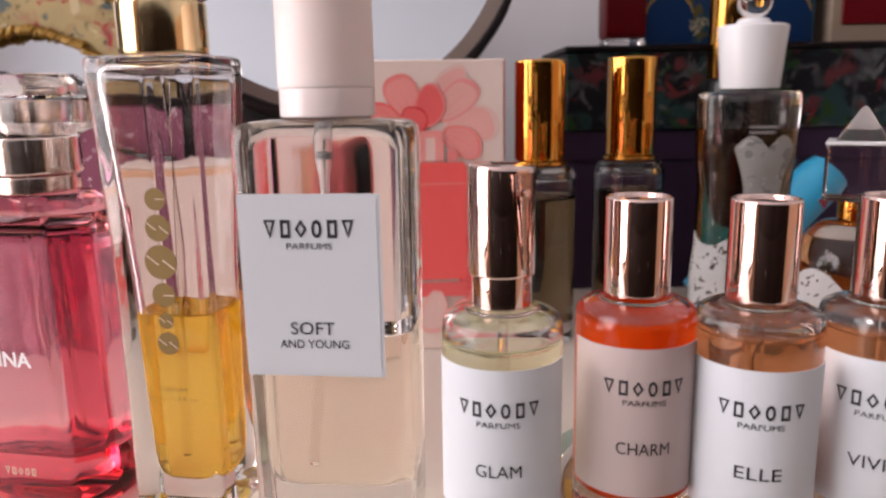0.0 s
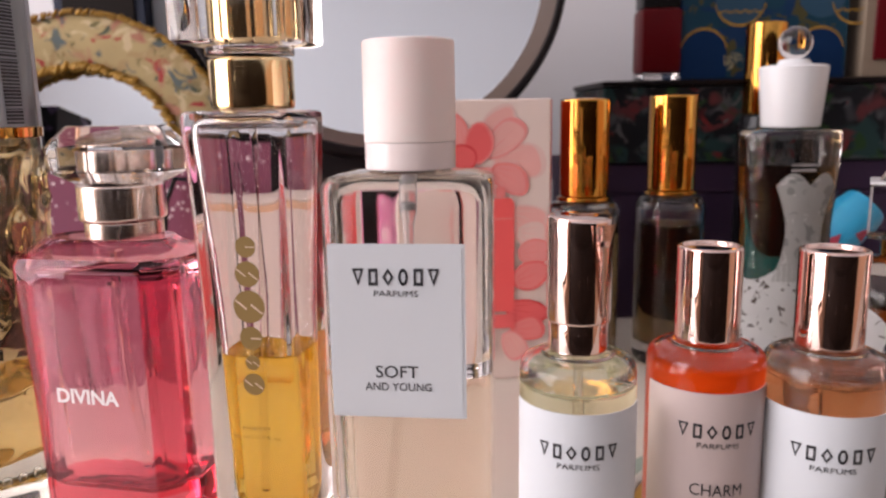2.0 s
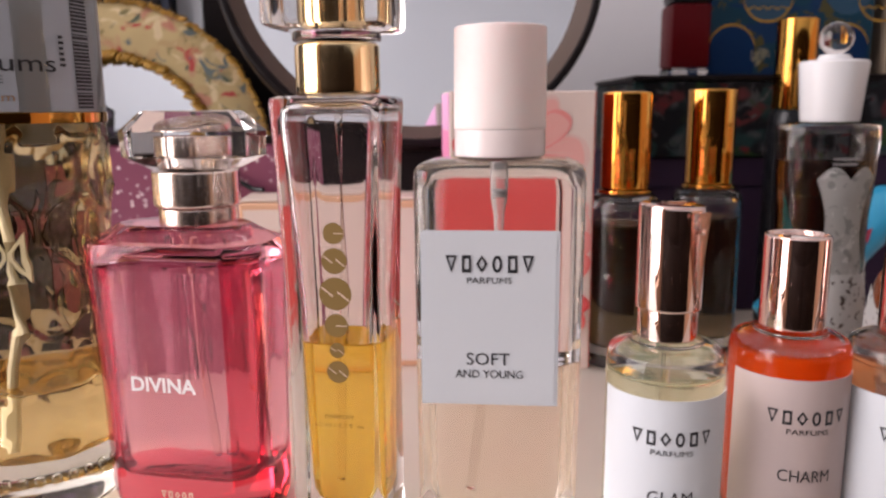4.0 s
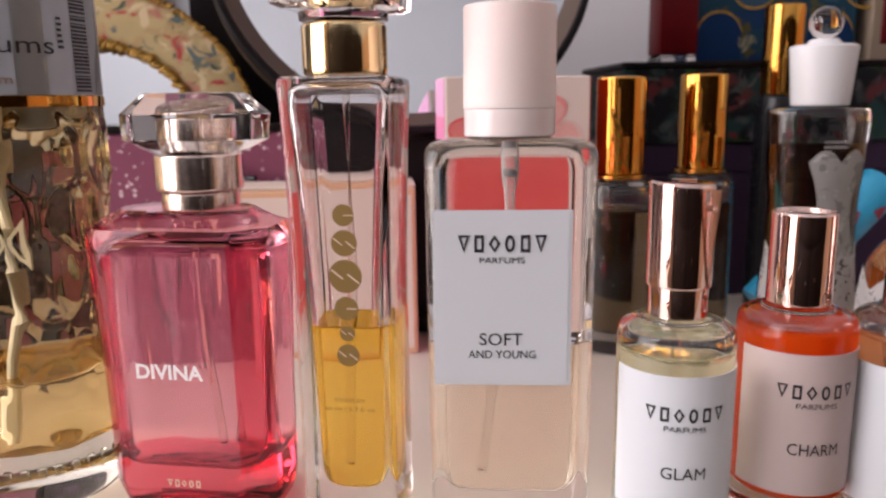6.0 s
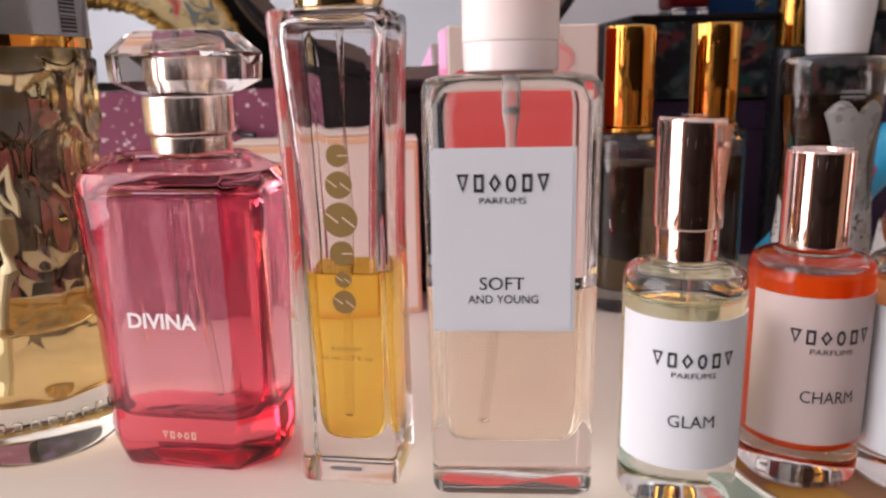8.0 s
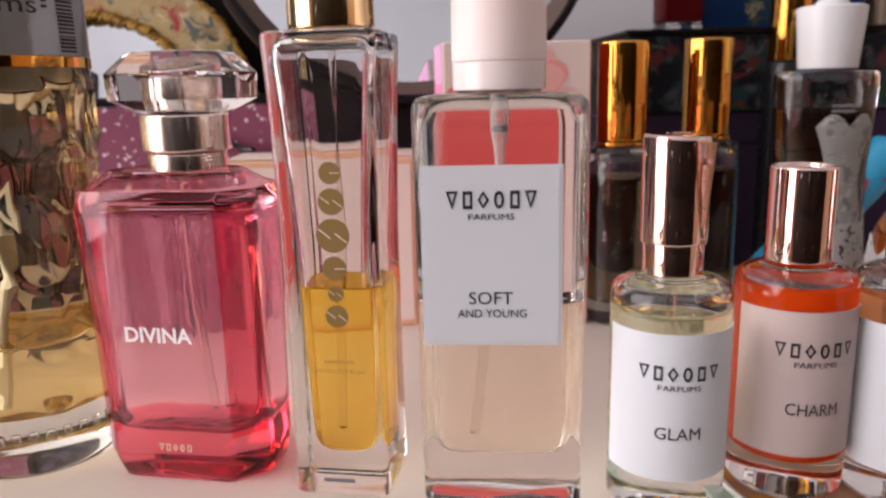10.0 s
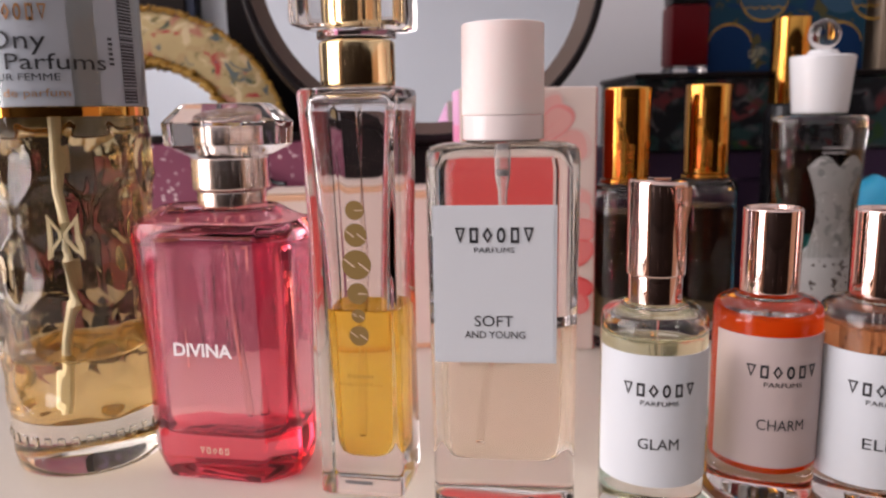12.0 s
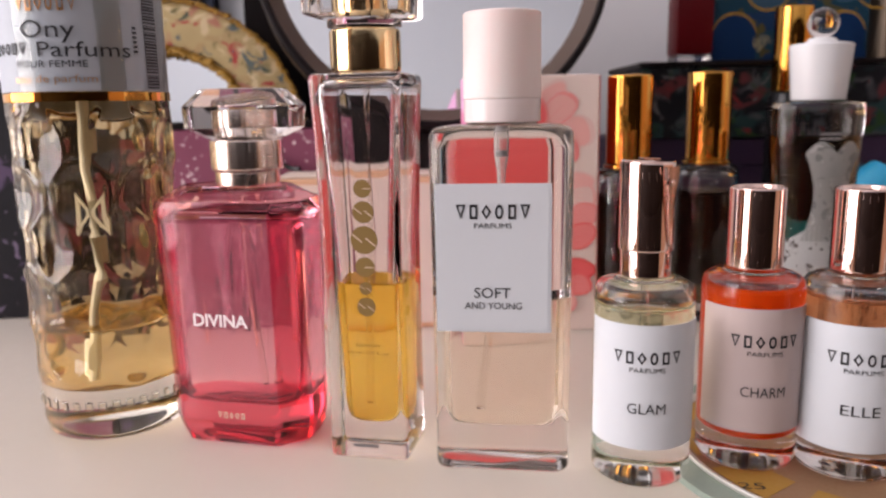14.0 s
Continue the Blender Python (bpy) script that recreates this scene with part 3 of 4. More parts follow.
# pink bottle with slanted corners and a faceted clear stopper
rosy = thing("perfume_bottle", pose(-0.0970, 0.1736, 0.0004, 0, 0, -12), "pink glass perfume bottle with slanted corners and faceted clear stopper", "perfume bottle")
W, D, C = 0.0438, 0.0268, 0.0070
part("glass_body", loft([(z, cutrect(W + dw, D + dw, min(C, (D + dw) * 0.3))) for z, dw in (
    (0.0, -0.0050), (0.0008, -0.0030), (0.0030, -0.0012), (0.0060, -0.0006), (0.0300, 0.0), (0.0640, 0.0022), (0.0665, 0.0022), (0.0682, 0.0008), (0.0690, -0.0030), (0.0708, -0.0090), (0.0718, -0.0120))]), M_PINKGLASS, rosy, "transparent pink glass", 28)
part("liquid", loft([(z, rrect(W - 0.0085 + dw, D - 0.0070 + dw, 0.0045)) for z, dw in (
    (0.0100, -0.008), (0.0108, -0.004), (0.0125, -0.0012), (0.0160, 0), (0.0620, 0.0012), (0.0640, -0.001), (0.0648, -0.006))]), M_PINKIN, rosy, "clear perfume in the pink bottle", 50)
rosy.children[-1].data.materials.append(M_PINKTOP)
for f in rosy.children[-1].data.polygons:
    f.material_index = int(f.normal.z > 0.4)
part("thick_base", loft([(z, cutrect(W - 0.0034 + dw, D - 0.0034 + dw, C - 0.0006)) for z, dw in ((0.0012, -0.003), (0.0040, 0), (0.0094, 0.0004))]), M_PINKTHICK, rosy, "deep pink thick glass base", 28)
for sx in (-1, 1):
    for sy in (-1,):
        bm = bmesh.new()
        tri = [(sx * (W / 2 - 0.0012), sy * (D / 2 - C - 0.0004)), (sx * (W / 2 - C - 0.0004), sy * (D / 2 - 0.0012)), (sx * (W / 2 - C - 0.0010), sy * (D / 2 - 0.0038)), (sx * (W / 2 - 0.0034), sy * (D / 2 - C - 0.0008))]
        loft([(0.0105, tri), (0.0650, tri)], bm)
        part("thick_corner", bm, M_PINKTHICK, rosy, "deep pink thick glass corner")
part("dip_tube", tube([(0.0033, 0, 0.0640), (0.0036, 0, 0.04), (0.0058, 0.001, 0.0135)], 0.0011), M_CLEARTUBE, rosy, "thin clear dip tube")
NX, NY = 0.0033, 0.0006


def moved(bm):
    bm.transform(Matrix.Translation((NX, NY, 0)))
    return bm


part("collar", moved(turned(eased([(0.004, 0.0718), (0.0090, 0.0718), (0.0090, 0.0757), (0.004, 0.0758)], 0.0004), 48)), M_PALEROSE, rosy, "rose gold collar")
part("neck_sleeve", moved(turned(eased([(0.004, 0.0760), (0.0098, 0.0760), (0.0100, 0.0767), (0.0100, 0.0843), (0.004, 0.0845)], 0.0004), 48)), M_PALEROSE, rosy, "polished metal neck sleeve")
part("stopper_core", moved(turned(eased([(0.003, 0.0854), (0.0074, 0.0854), (0.0074, 0.0925), (0.003, 0.0927)], 0.0004), 40)), M_PALEROSE, rosy, "metal core inside the stopper")
part("stopper", moved(loft([(z, cutrect(w, w * 0.74, w * 0.19, 0.0003)) for z, w in ((0.0847, 0.0206), (0.0851, 0.0216), (0.0876, 0.0312), (0.0934, 0.0318), (0.0978, 0.0224), (0.0981, 0.0208))])), M_STOPPER, rosy, "faceted clear stopper", 8)
fy = -D / 2 - 0.0002
part("lettering", words("DIVINA", 0.0164, 0.0035, -0.0006, 0.0356, fy, weight=0.028), M_WHITEINK, rosy, "white lettering")
part("maker_mark", mark(5, 0.0088, 0.0018, 0.0005, 0.0078, fy + 0.0004), M_PALEINK, rosy, "pale gold maker's mark")["kind"] = "stuff"

# big dimpled bottle
saph = thing("cologne_bottle", pose(-0.1422, 0.1850, 0.0004), "large dimpled glass cologne bottle with silver label and gold band", "perfume bottle")
random.seed(5)
RB = 0.0217


def dimpled(r0, z0, z1, n=120, rows=96):
    """A cylinder wall with rows of shallow oval thumb marks, a thick foot and a smooth shoulder."""
    dents = []
    for k in range(5):
        z = 0.026 + 0.0145 * k
        for j in range(7):
            dents.append((2 * math.pi * (j + 0.5 * (k % 2)) / 7 + random.uniform(-0.08, 0.08), z + random.uniform(-0.001, 0.001), random.uniform(0.0058, 0.0074), random.uniform(0.0075, 0.0088)))
    rings = []
    for i in range(rows + 1):
        z = z0 + (z1 - z0) * i / rows
        pts = []
        for j in range(n):
            a = 2 * math.pi * j / n
            r = r0 * (0.98 + 0.02 * min(1, z / 0.06))
            for da, dz, ra, rz in dents:
                u = (abs((a - da + math.pi) % (2 * math.pi) - math.pi)) * r0 / ra
                w = (z - dz) / rz
                q = u * u + w * w
                if q < 1:
                    r -= 0.0016 * (1 - q) ** 1.2
                elif q < 1.7:
                    r += 0.0005 * math.sin((q - 1) / 0.7 * math.pi)
            pts.append((r * math.cos(a), r * math.sin(a)))
        rings.append((z, pts))
    foot = [(0.0, [(x * 0.90, y * 0.90) for x, y in rings[0][1]]), (0.0010, [(x * 0.965, y * 0.965) for x, y in rings[0][1]])]
    top = [(z, [(x * k, y * k) for x, y in rings[-1][1]]) for z, k in ((0.132, 1.0), (0.138, 0.93), (0.142, 0.70), (0.144, 0.45))]
    return loft(foot + rings + top)


part("glass_body", dimpled(RB, 0.0030, 0.0930), M_DIMPLE, saph, "dimpled clear glass", 60)
part("liquid", turned(eased([(0.010, 0.0125), (0.0172, 0.0130), (0.0184, 0.0180), (0.0186, 0.0306), (0.0182, 0.0310), (0.003, 0.0310)], 0.001), 64), M_L_GOLD, saph, "pale golden liquid in the lower third", 60)
part("hollow", turned(eased([(0.003, 0.0313), (0.0190, 0.0313), (0.0193, 0.0330), (0.0193, 0.0910), (0.010, 0.1150)], 0.001), 64), M_HOLLOW, saph, "empty upper part of the bottle", 60)
lab = part("label", sleeve([(RB + 0.0001, 0.0980), (RB + 0.0004, 0.0981), (RB + 0.0004, 0.1310), (RB + 0.0001, 0.1311)], 96), M_SILVER, saph, "silver white paper label")
part("gold_band", sleeve([(RB + 0.0002, 0.0954), (RB + 0.0006, 0.0955), (RB + 0.0006, 0.0978), (RB + 0.0002, 0.0979)], 96), M_GOLD, saph, "narrow gold foil band")
part("cap", turned(eased([(0.006, 0.1442), (0.0150, 0.1442), (0.0150, 0.170), (0.006, 0.171)], 0.001), 48), M_GOLD, saph, "gold cap")
RL = RB + 0.0006
part("maker_mark", wrap(mark(6, 0.0165, 0.0040, 0, 0.1206, 0), RL, 3), M_GOLDINK, lab, "copper foil maker's mark")["kind"] = "stuff"
part("lettering", wrap(words("Ony", 0.0142, 0.0046, 0, 0.1142, 0), RL, 3), M_INK, lab)
part("maker_mark", wrap(mark(6, 0.0160, 0.0030, 0, 0.1092, 0), RL, -33), M_INK, lab, "dark maker's mark")["kind"] = "stuff"
part("lettering", wrap(words("Parfums", 0.0235, 0.0040, 0, 0.1090, 0), RL, 26), M_INK, lab)
part("lettering", wrap(words("POUR FEMME", 0.0190, 0.0018, 0, 0.1052, 0), RL, 3), M_INK, lab)
part("lettering", wrap(words("eau de parfum", 0.0220, 0.0020, 0, 0.1014, 0), RL, 4), M_GOLDINK, lab)
part("lot_code", wrap(bars(6, -0.0007, 0.0007, 0.1080, 0.1155, 0), RL, 61), M_INK, lab)
bm = bmesh.new()
for i in range(38):
    z = 0.0988 + 0.00084 * i
    box(bm, -0.0026, 0.0026, -0.0001, 0, z, z + random.choice((0.0003, 0.0005, 0.0006)))
part("bar_code", wrap(bm, RL, 76), M_INK, lab, "black bar code")["kind"] = "stuff"
part("dip_tube", tube([(0.003, -0.010, 0.112), (0.0042, -0.013, 0.092), (0.0040, -0.0140, 0.078), (0.0052, -0.0143, 0.068), (0.0046, -0.0143, 0.058), (0.0052, -0.0143, 0.046), (0.0026, -0.0143, 0.036), (0.0004, -0.0143, 0.016)], 0.0015), M_TUBE, saph, "bent milky plastic dip tube")
bm = bmesh.new()
for sx in (-1, 1):
    # each half of the bow is an open frame
    outer = [(sx * 0.0004, 0.0656), (sx * 0.0044, 0.0706), (sx * 0.0044, 0.0586), (sx * 0.0004, 0.0636)]
    inner = [(sx * 0.0013, 0.0655), (sx * 0.0033, 0.0680), (sx * 0.0033, 0.0612), (sx * 0.0013, 0.0637)]
    rows = [[bm.verts.new((x, y, z)) for x, z in pts] for pts, y in ((outer, -0.0008), (inner, -0.0008), (inner, 0), (outer, 0))]
    for a, b in zip(rows, rows[1:] + rows[:1]):
        for k in range(4):
            bm.faces.new((a[k], a[(k + 1) % 4], b[(k + 1) % 4], b[k]))
for v in bm.verts:
    v.co += Vector((0.0052, -0.0158, 0))
part("tube_clip", bm, M_TUBE, saph, "milky bow-shaped clip on the tube")
bm = bmesh.new()
for i in range(15):
    x = -0.026 + 0.0037 * i
    box(bm, x, x + 0.0022, -0.0005, 0.0003, 0.0078, 0.0108, r=0.0004, seg=1)
part("embossing", wrap(bm, RB * 0.982, 0), M_DIMPLE, saph, "raised glass embossing round the foot")["kind"] = "stuff"


# ---- the small round sample bottles ----
def sample(x, y, turn, liquid, level, name, text_w, paper, label, spray=False, z=0.0004, lift=0.0):
    ob = thing("sample_bottle", pose(x, y, z), label, "perfume bottle", "small round sample bottles")
    R = 0.0124
    part("glass_body", turned(eased([(0.004, 0.0), (R - 0.0010, 0.0), (R, 0.0016), (R, 0.0455), (R - 0.0004, 0.0478), (R - 0.0022, 0.0490), (0.0076, 0.0494), (0.0074, 0.0500), (0.003, 0.0501)], 0.0011), 64),
         M_CLEAR, ob, "thick clear glass", 60)
    part("liquid", turned(eased([(0.003, 0.0076), (0.0088, 0.0080), (0.0112, 0.0100), (0.0114, level - 0.0004), (0.0110, level), (0.002, level)], 0.0010), 56), liquid[0], ob, liquid[1], 60)
    part("hollow", turned(eased([(0.002, level + 0.0003), (0.0111, level + 0.0003), (0.0112, 0.0440), (0.0096, 0.0466), (0.0066, 0.0476), (0.002, 0.0480)], 0.0010), 56), M_AIR, ob, "empty upper part of the bottle", 60)
    part("dip_tube", tube([(0, 0, 0.0478), (0.0004, 0.0002, 0.03), (0.0022, 0.0010, 0.0108)], 0.0009), M_CLEARTUBE, ob, "thin clear dip tube")
    if spray:
        part("collar", turned(eased([(0.003, 0.0502), (0.0060, 0.0502), (0.0061, 0.0505), (0.0061, 0.0569), (0.003, 0.0569)], 0.0002), 56), M_ROSE, ob, "rose gold collar")
        # spray head: a cylinder with a slightly slanting top and a nozzle on its side
        bm = turned(eased([(0.002, 0.0567), (0.0066, 0.0567), (0.0067, 0.0571), (0.0067, 0.0782), (0.0063, 0.0788), (0.001, 0.0790)], 0.0003), 56)
        for v in bm.verts:
            if v.co.z > 0.074:
                v.co.z -= (v.co.x + 0.006) * 0.045
        head = part("spray_head", bm, M_ROSE, ob, "rose gold spray head")
        # slanting tongue with the nozzle hole in its upper end
        bm = bmesh.new()
        rows = []
        for k in range(13):
            t = k / 12
            half = 0.0004 + 0.0021 * t
            rows.append([bm.verts.new((half * u, -0.00015 - 0.0011 * t * (abs(u) ** 2 - 0.15), 0.0585 + 0.0187 * t)) for u in (-1, -0.6, -0.2, 0.2, 0.6, 1)])
        for p, q in zip(rows, rows[1:]):
            for k in range(5):
                bm.faces.new((p[k], p[k + 1], q[k + 1], q[k]))
        bmesh.ops.solidify(bm, geom=bm.faces[:], thickness=0.0004)
        part("nozzle_tongue", wrap(bm, 0.0067, 34), M_ROSE, head, "rose gold nozzle tongue", 60)
        bm = turned(eased([(0.0002, 0.0), (0.0006, 0.0), (0.0007, 0.0010), (0.0002, 0.0011)], 0.0001), 16)
        bm.transform(pose(0.0039, -0.0057, 0.0735, 90, 0, 34))
        part("nozzle", bm, M_ROSE, head, "spray nozzle")
        bm = boxed(-0.0024, 0.0024, -0.0012, 0.0012, 0, 0.00035, r=0.0001, seg=1)
        bm.transform(pose(0.0003, 0.0003, 0.07872, 0, 2.6, 20))
        part("thumb_plate", bm, M_ROSE, head)
    else:
        cap = part("cap", turned(eased([(0.003, 0.0503), (0.0066, 0.0503), (0.0067, 0.0510), (0.0067, 0.0702), (0.0063, 0.0706), (0.0057, 0.0705), (0.0055, 0.0698), (0.001, 0.0698)], 0.0003), 64), M_ROSE, ob, "rose gold cap")
        part("cap_top", turned(eased([(0.001, 0.06985), (0.0053, 0.06985), (0.0053, 0.0700), (0.001, 0.0700)], 0.0001), 40), M_ROSE, cap)
    n = 49
    half = radians(77) * (R + 0.0001)
    bm = bmesh.new()
    for i in range(n - 1):
        a, b = -half + 2 * half * i / (n - 1), -half + 2 * half * (i + 1) / (n - 1)
        vs = [bm.verts.new(p) for p in ((a, -0.0001, 0.0090 + lift), (b, -0.0001, 0.0090 + lift), (b, -0.0001, 0.0404 + lift), (a, -0.0001, 0.0404 + lift))]
        bm.faces.new(vs)
        ws = [bm.verts.new(p) for p in ((a, 0.00005, 0.0090 + lift), (b, 0.00005, 0.0090 + lift), (b, 0.00005, 0.0404 + lift), (a, 0.00005, 0.0404 + lift))]
        bm.faces.new(ws[::-1])
        for p, q in ((0, 1), (1, 2), (2, 3), (3, 0)):
            if (p, q) == (0, 1) or (p, q) == (2, 3) or (i == 0 and (p, q) == (3, 0)) or (i == n - 2 and (p, q) == (1, 2)):
                bm.faces.new((vs[p], vs[q], ws[q], ws[p]))
    bmesh.ops.remove_doubles(bm, verts=bm.verts, dist=1e-6)
    lb = part("label", wrap(bm, R + 0.0001, turn), paper, ob, "paper label round the bottle", 60)
    rl = R + 0.00028
    part("maker_mark", wrap(mark(6, 0.0172, 0.0031, 0, 0.0323 + lift, 0, 0.00005), rl, turn), M_INK, lb, "dark maker's mark")["kind"] = "stuff"
    part("lettering", wrap(words("PARFUMS", 0.0086, 0.0012, 0, 0.0293 + lift, 0, 0.00005), rl, turn), M_INK, lb)
    part("lettering", wrap(words(name, text_w, 0.0027, 0, 0.0196 + lift, 0, 0.00005), rl, turn), M_INK, lb)
    return ob


sample(0.0118, 0.1467, -8, (M_L_PALE, "pale yellow liquid"), 0.0432, "GLAM", 0.0092, M_LABEL,
       "small round bottle of pale yellow perfume with rose gold spray", True)
sample(0.0400, 0.1500, -4, (M_L_ORANGE, "orange red liquid"), 0.0460, "CHARM", 0.0108, M_LABELP,
       "small round bottle of orange red perfume with rose gold cap", z=0.0012, lift=0.0018)
sample(0.0632, 0.1442, -15, (M_L_ROSE, "peach liquid"), 0.0450, "ELLE", 0.0088, M_LABEL,
       "small round glass bottle of peach perfume with rose gold cap", z=0.0012, lift=-0.0011)
sample(0.0890, 0.1445, -28, (M_L_ROSE, "peach liquid"), 0.0450, "VIVID", 0.0098, M_LABEL,
       "small round glass bottle of pale perfume with rose gold cap", z=0.0012)

# round printed tray under the small bottles
tray = thing("round_tray", pose(0.0740, 0.1545, 0), "round printed tray with ochre numbers under small bottles", "tray")
part("mat", turned([(0.004, 0.00002), (0.0560, 0.00002), (0.0560, 0.0002), (0.004, 0.0002)], 96), M_SAGE, tray, "sage green mat under the tray")
part("base", turned([(0.004, 0.00025), (0.0475, 0.00025), (0.0475, 0.0005), (0.004, 0.0005)], 96), M_RIM, tray)
part("rim", sleeve([(0.0476, 0.0003), (0.0490, 0.0003), (0.0497, 0.0014), (0.0494, 0.0018), (0.0488, 0.0018), (0.0476, 0.0010)], 96), M_RIM, tray, "white rim")
part("printed_sheet", turned([(0.001, 0.00055), (0.0474, 0.00055), (0.0474, 0.0008), (0.001, 0.0008)], 96), M_PLATE, tray, "tan printed sheet")
for k in range(12):
    a0 = radians(196 + 30 * k)
    pts = [(0.0468 * math.cos(a0 + radians(d)), 0.0468 * math.sin(a0 + radians(d))) for d in range(0, 22, 3)] + [(0.034 * math.cos(a0 + radians(d)), 0.034 * math.sin(a0 + radians(d))) for d in range(21, -1, -3)]
    part("ochre_field", loft([(0.00083, pts), (0.0009, pts)]), M_YELLOW, tray)
bm = words("25", 0.0062, 0.0032, 0, 0, 0, 0.0)
for v in bm.verts:
    v.co = Vector((v.co.x, v.co.z, 0))
bm.transform(pose(-0.0385, -0.0222, 0.00096, 0, 0, -6))
part("lettering", bm, M_INK, tray)
bm = bmesh.new()
for k in range(12):
    a = radians(236 + 30 * (k % 11))
    x, y = 0.0425 * math.cos(a), 0.0425 * math.sin(a)
    box(bm, x - 0.0025, x + 0.0025, y - 0.0009, y + 0.0009, 0.00092, 0.00096)
part("small_print", bm, M_GREYINK, tray)["kind"] = "stuff"


# ---- the second row ----
def gold_capped(x, y, z_glass, z_top, label):
    ob = thing("spray_bottle", pose(x, y, 0.0004), label, "perfume bottle", "gold-capped bottles")
    part("glass_body", turned(eased([(0.004, 0.0), (0.0128, 0.0), (0.0134, 0.002), (0.0134, z_glass - 0.003), (0.0115, z_glass), (0.004, z_glass + 0.0004)], 0.0012), 48), M_CLEAR, ob, "clear glass", 60)
    part("liquid", turned(eased([(0.003, 0.006), (0.0108, 0.0065), (0.0112, z_glass - 0.012), (0.003, z_glass - 0.012)], 0.001), 40), M_L_GREEN, ob, "dull olive liquid", 60)
    part("hollow", turned(eased([(0.003, z_glass - 0.0117), (0.0112, z_glass - 0.0117), (0.0112, z_glass - 0.0050), (0.0095, z_glass - 0.0030), (0.003, z_glass - 0.0028)], 0.001), 40), M_AIR, ob, "empty upper part of the bottle", 60)
    part("collar", turned(eased([(0.003, z_glass + 0.0005), (0.0102, z_glass + 0.0005), (0.0102, z_glass + 0.0018), (0.003, z_glass + 0.002)], 0.0003), 40), M_GOLD, ob)
    part("cap", turned(eased([(0.003, z_glass + 0.0022), (0.0092, z_glass + 0.0022), (0.0092, z_top - 0.0004), (0.003, z_top)], 0.0007), 56), M_GOLD, ob, "tall polished gold cap")
    return ob


gold_capped(0.0365, 0.2790, 0.0655, 0.1040, "round glass spray bottle with tall polished gold cap beside blush box")
gold_capped(0.0730, 0.2910, 0.0660, 0.1050, "round glass spray bottle with tall polished gold cap before dark boxes")

lip = thing("perfume_stick", pose(0.1248, 0.3330, 0), "tall black and gold perfume stick", "perfume stick")
part("body", turned(eased([(0.003, 0.0), (0.0102, 0.0), (0.0102, 0.091), (0.0088, 0.0965), (0.003, 0.0968)], 0.001), 40), M_BLACKPL, lip, "glossy black body")
part("cap", turned(eased([(0.003, 0.0970), (0.0086, 0.0970), (0.0086, 0.1358), (0.003, 0.1362)], 0.0007), 48), M_GOLD, lip, "polished gold cap")

# glass bottle shaped like a bodice, lace print, white cap with a glass ball
cor = thing("perfume_bottle", pose(0.1118, 0.2760, 0.0004, 0, 0, -6), "waisted clear glass bottle with white lace print and ball cap", "perfume bottle")


def waist(z, k=1.0):
    """Half width of the bodice shape at a height."""
    f = ((0.0, 0.0185), (0.02, 0.0180), (0.042, 0.0166), (0.055, 0.0166), (0.075, 0.0180), (0.088, 0.0185), (0.2, 0.0185))
    for (a, ra), (b, rb) in zip(f, f[1:]):
        if z <= b:
            t = (z - a) / (b - a)
            return (ra + (rb - ra) * (3 * t * t - 2 * t ** 3)) * k
    return f[-1][1] * k


zs = [0.001 + 0.0888 * i / 24 for i in range(25)]


def ovalring(a, b, n=56):
    return [(a * math.cos(2 * math.pi * i / n), b * math.sin(2 * math.pi * i / n)) for i in range(n)]


part("glass_body", loft([(0.0, ovalring(0.0165, 0.0115))] + [(z, ovalring(waist(z), waist(z, 0.72))) for z in zs] + [(0.0910, ovalring(0.0178, 0.0125)), (0.0914, ovalring(0.013, 0.010))]), M_CLEAR, cor, "clear glass", 60)
part("liquid", loft([(z, ovalring(waist(z) - 0.0026, waist(z, 0.72) - 0.0026)) for z in [0.008 + 0.070 * i / 20 for i in range(21)]]), M_L_GREEN, cor, "dull clear liquid", 60)
bm = bmesh.new()
nz, na = 22, 28


def skin(z0_of, z1_of, a0, a1, mat, name, label, pinch=0.0):
    bm = bmesh.new()
    rows = []
    for i in range(na + 1):
        a = radians(a0 + (a1 - a0) * i / na)
        line = []
        z0, z1 = z0_of(math.degrees(a)), z1_of(math.degrees(a))
        for j in range(nz + 1):
            z = z0 + (z1 - z0) * j / nz
            r = waist(z) + 0.00025
            b = a + radians(pinch) * math.sin(math.pi * j / nz) * (1 - 2 * i / na)
            line.append(bm.verts.new((r * math.sin(b), -(waist(z, 0.72) + 0.00025) * math.cos(b), z)))
        rows.append(line)
    for p, q in zip(rows, rows[1:]):
        for j in range(nz):
            bm.faces.new((p[j], q[j], q[j + 1], p[j + 1]))
    bmesh.ops.solidify(bm, geom=bm.faces[:], thickness=0.0001)
    part(name, bm, mat, cor, label, 60)


skin(lambda a: 0.036, lambda a: 0.0760 - 0.0045 * (1 - abs(math.sin(math.pi * (a - 13) / 37))), -24, 50, M_CORSET, "bodice_print", "grey white lace bodice print", 13)
skin(lambda a: 0.004, lambda a: 0.0440 - 0.008 * abs(math.sin(radians(a * 1.9 + 10))), -88, 88, M_LACE, "lace_print", "white openwork lace print")
part("maker_mark", bars(2, -0.003, 0.008, 0.0762, 0.0800, -0.0137), M_GREYINK, cor)["kind"] = "stuff"
cap = part("cap", turned(eased([(0.003, 0.0920), (0.0102, 0.0920), (0.0120, 0.1137), (0.0110, 0.1143), (0.003, 0.1144)], 0.0008), 56), M_WHITEPL, cor, "glossy white tapered cap")
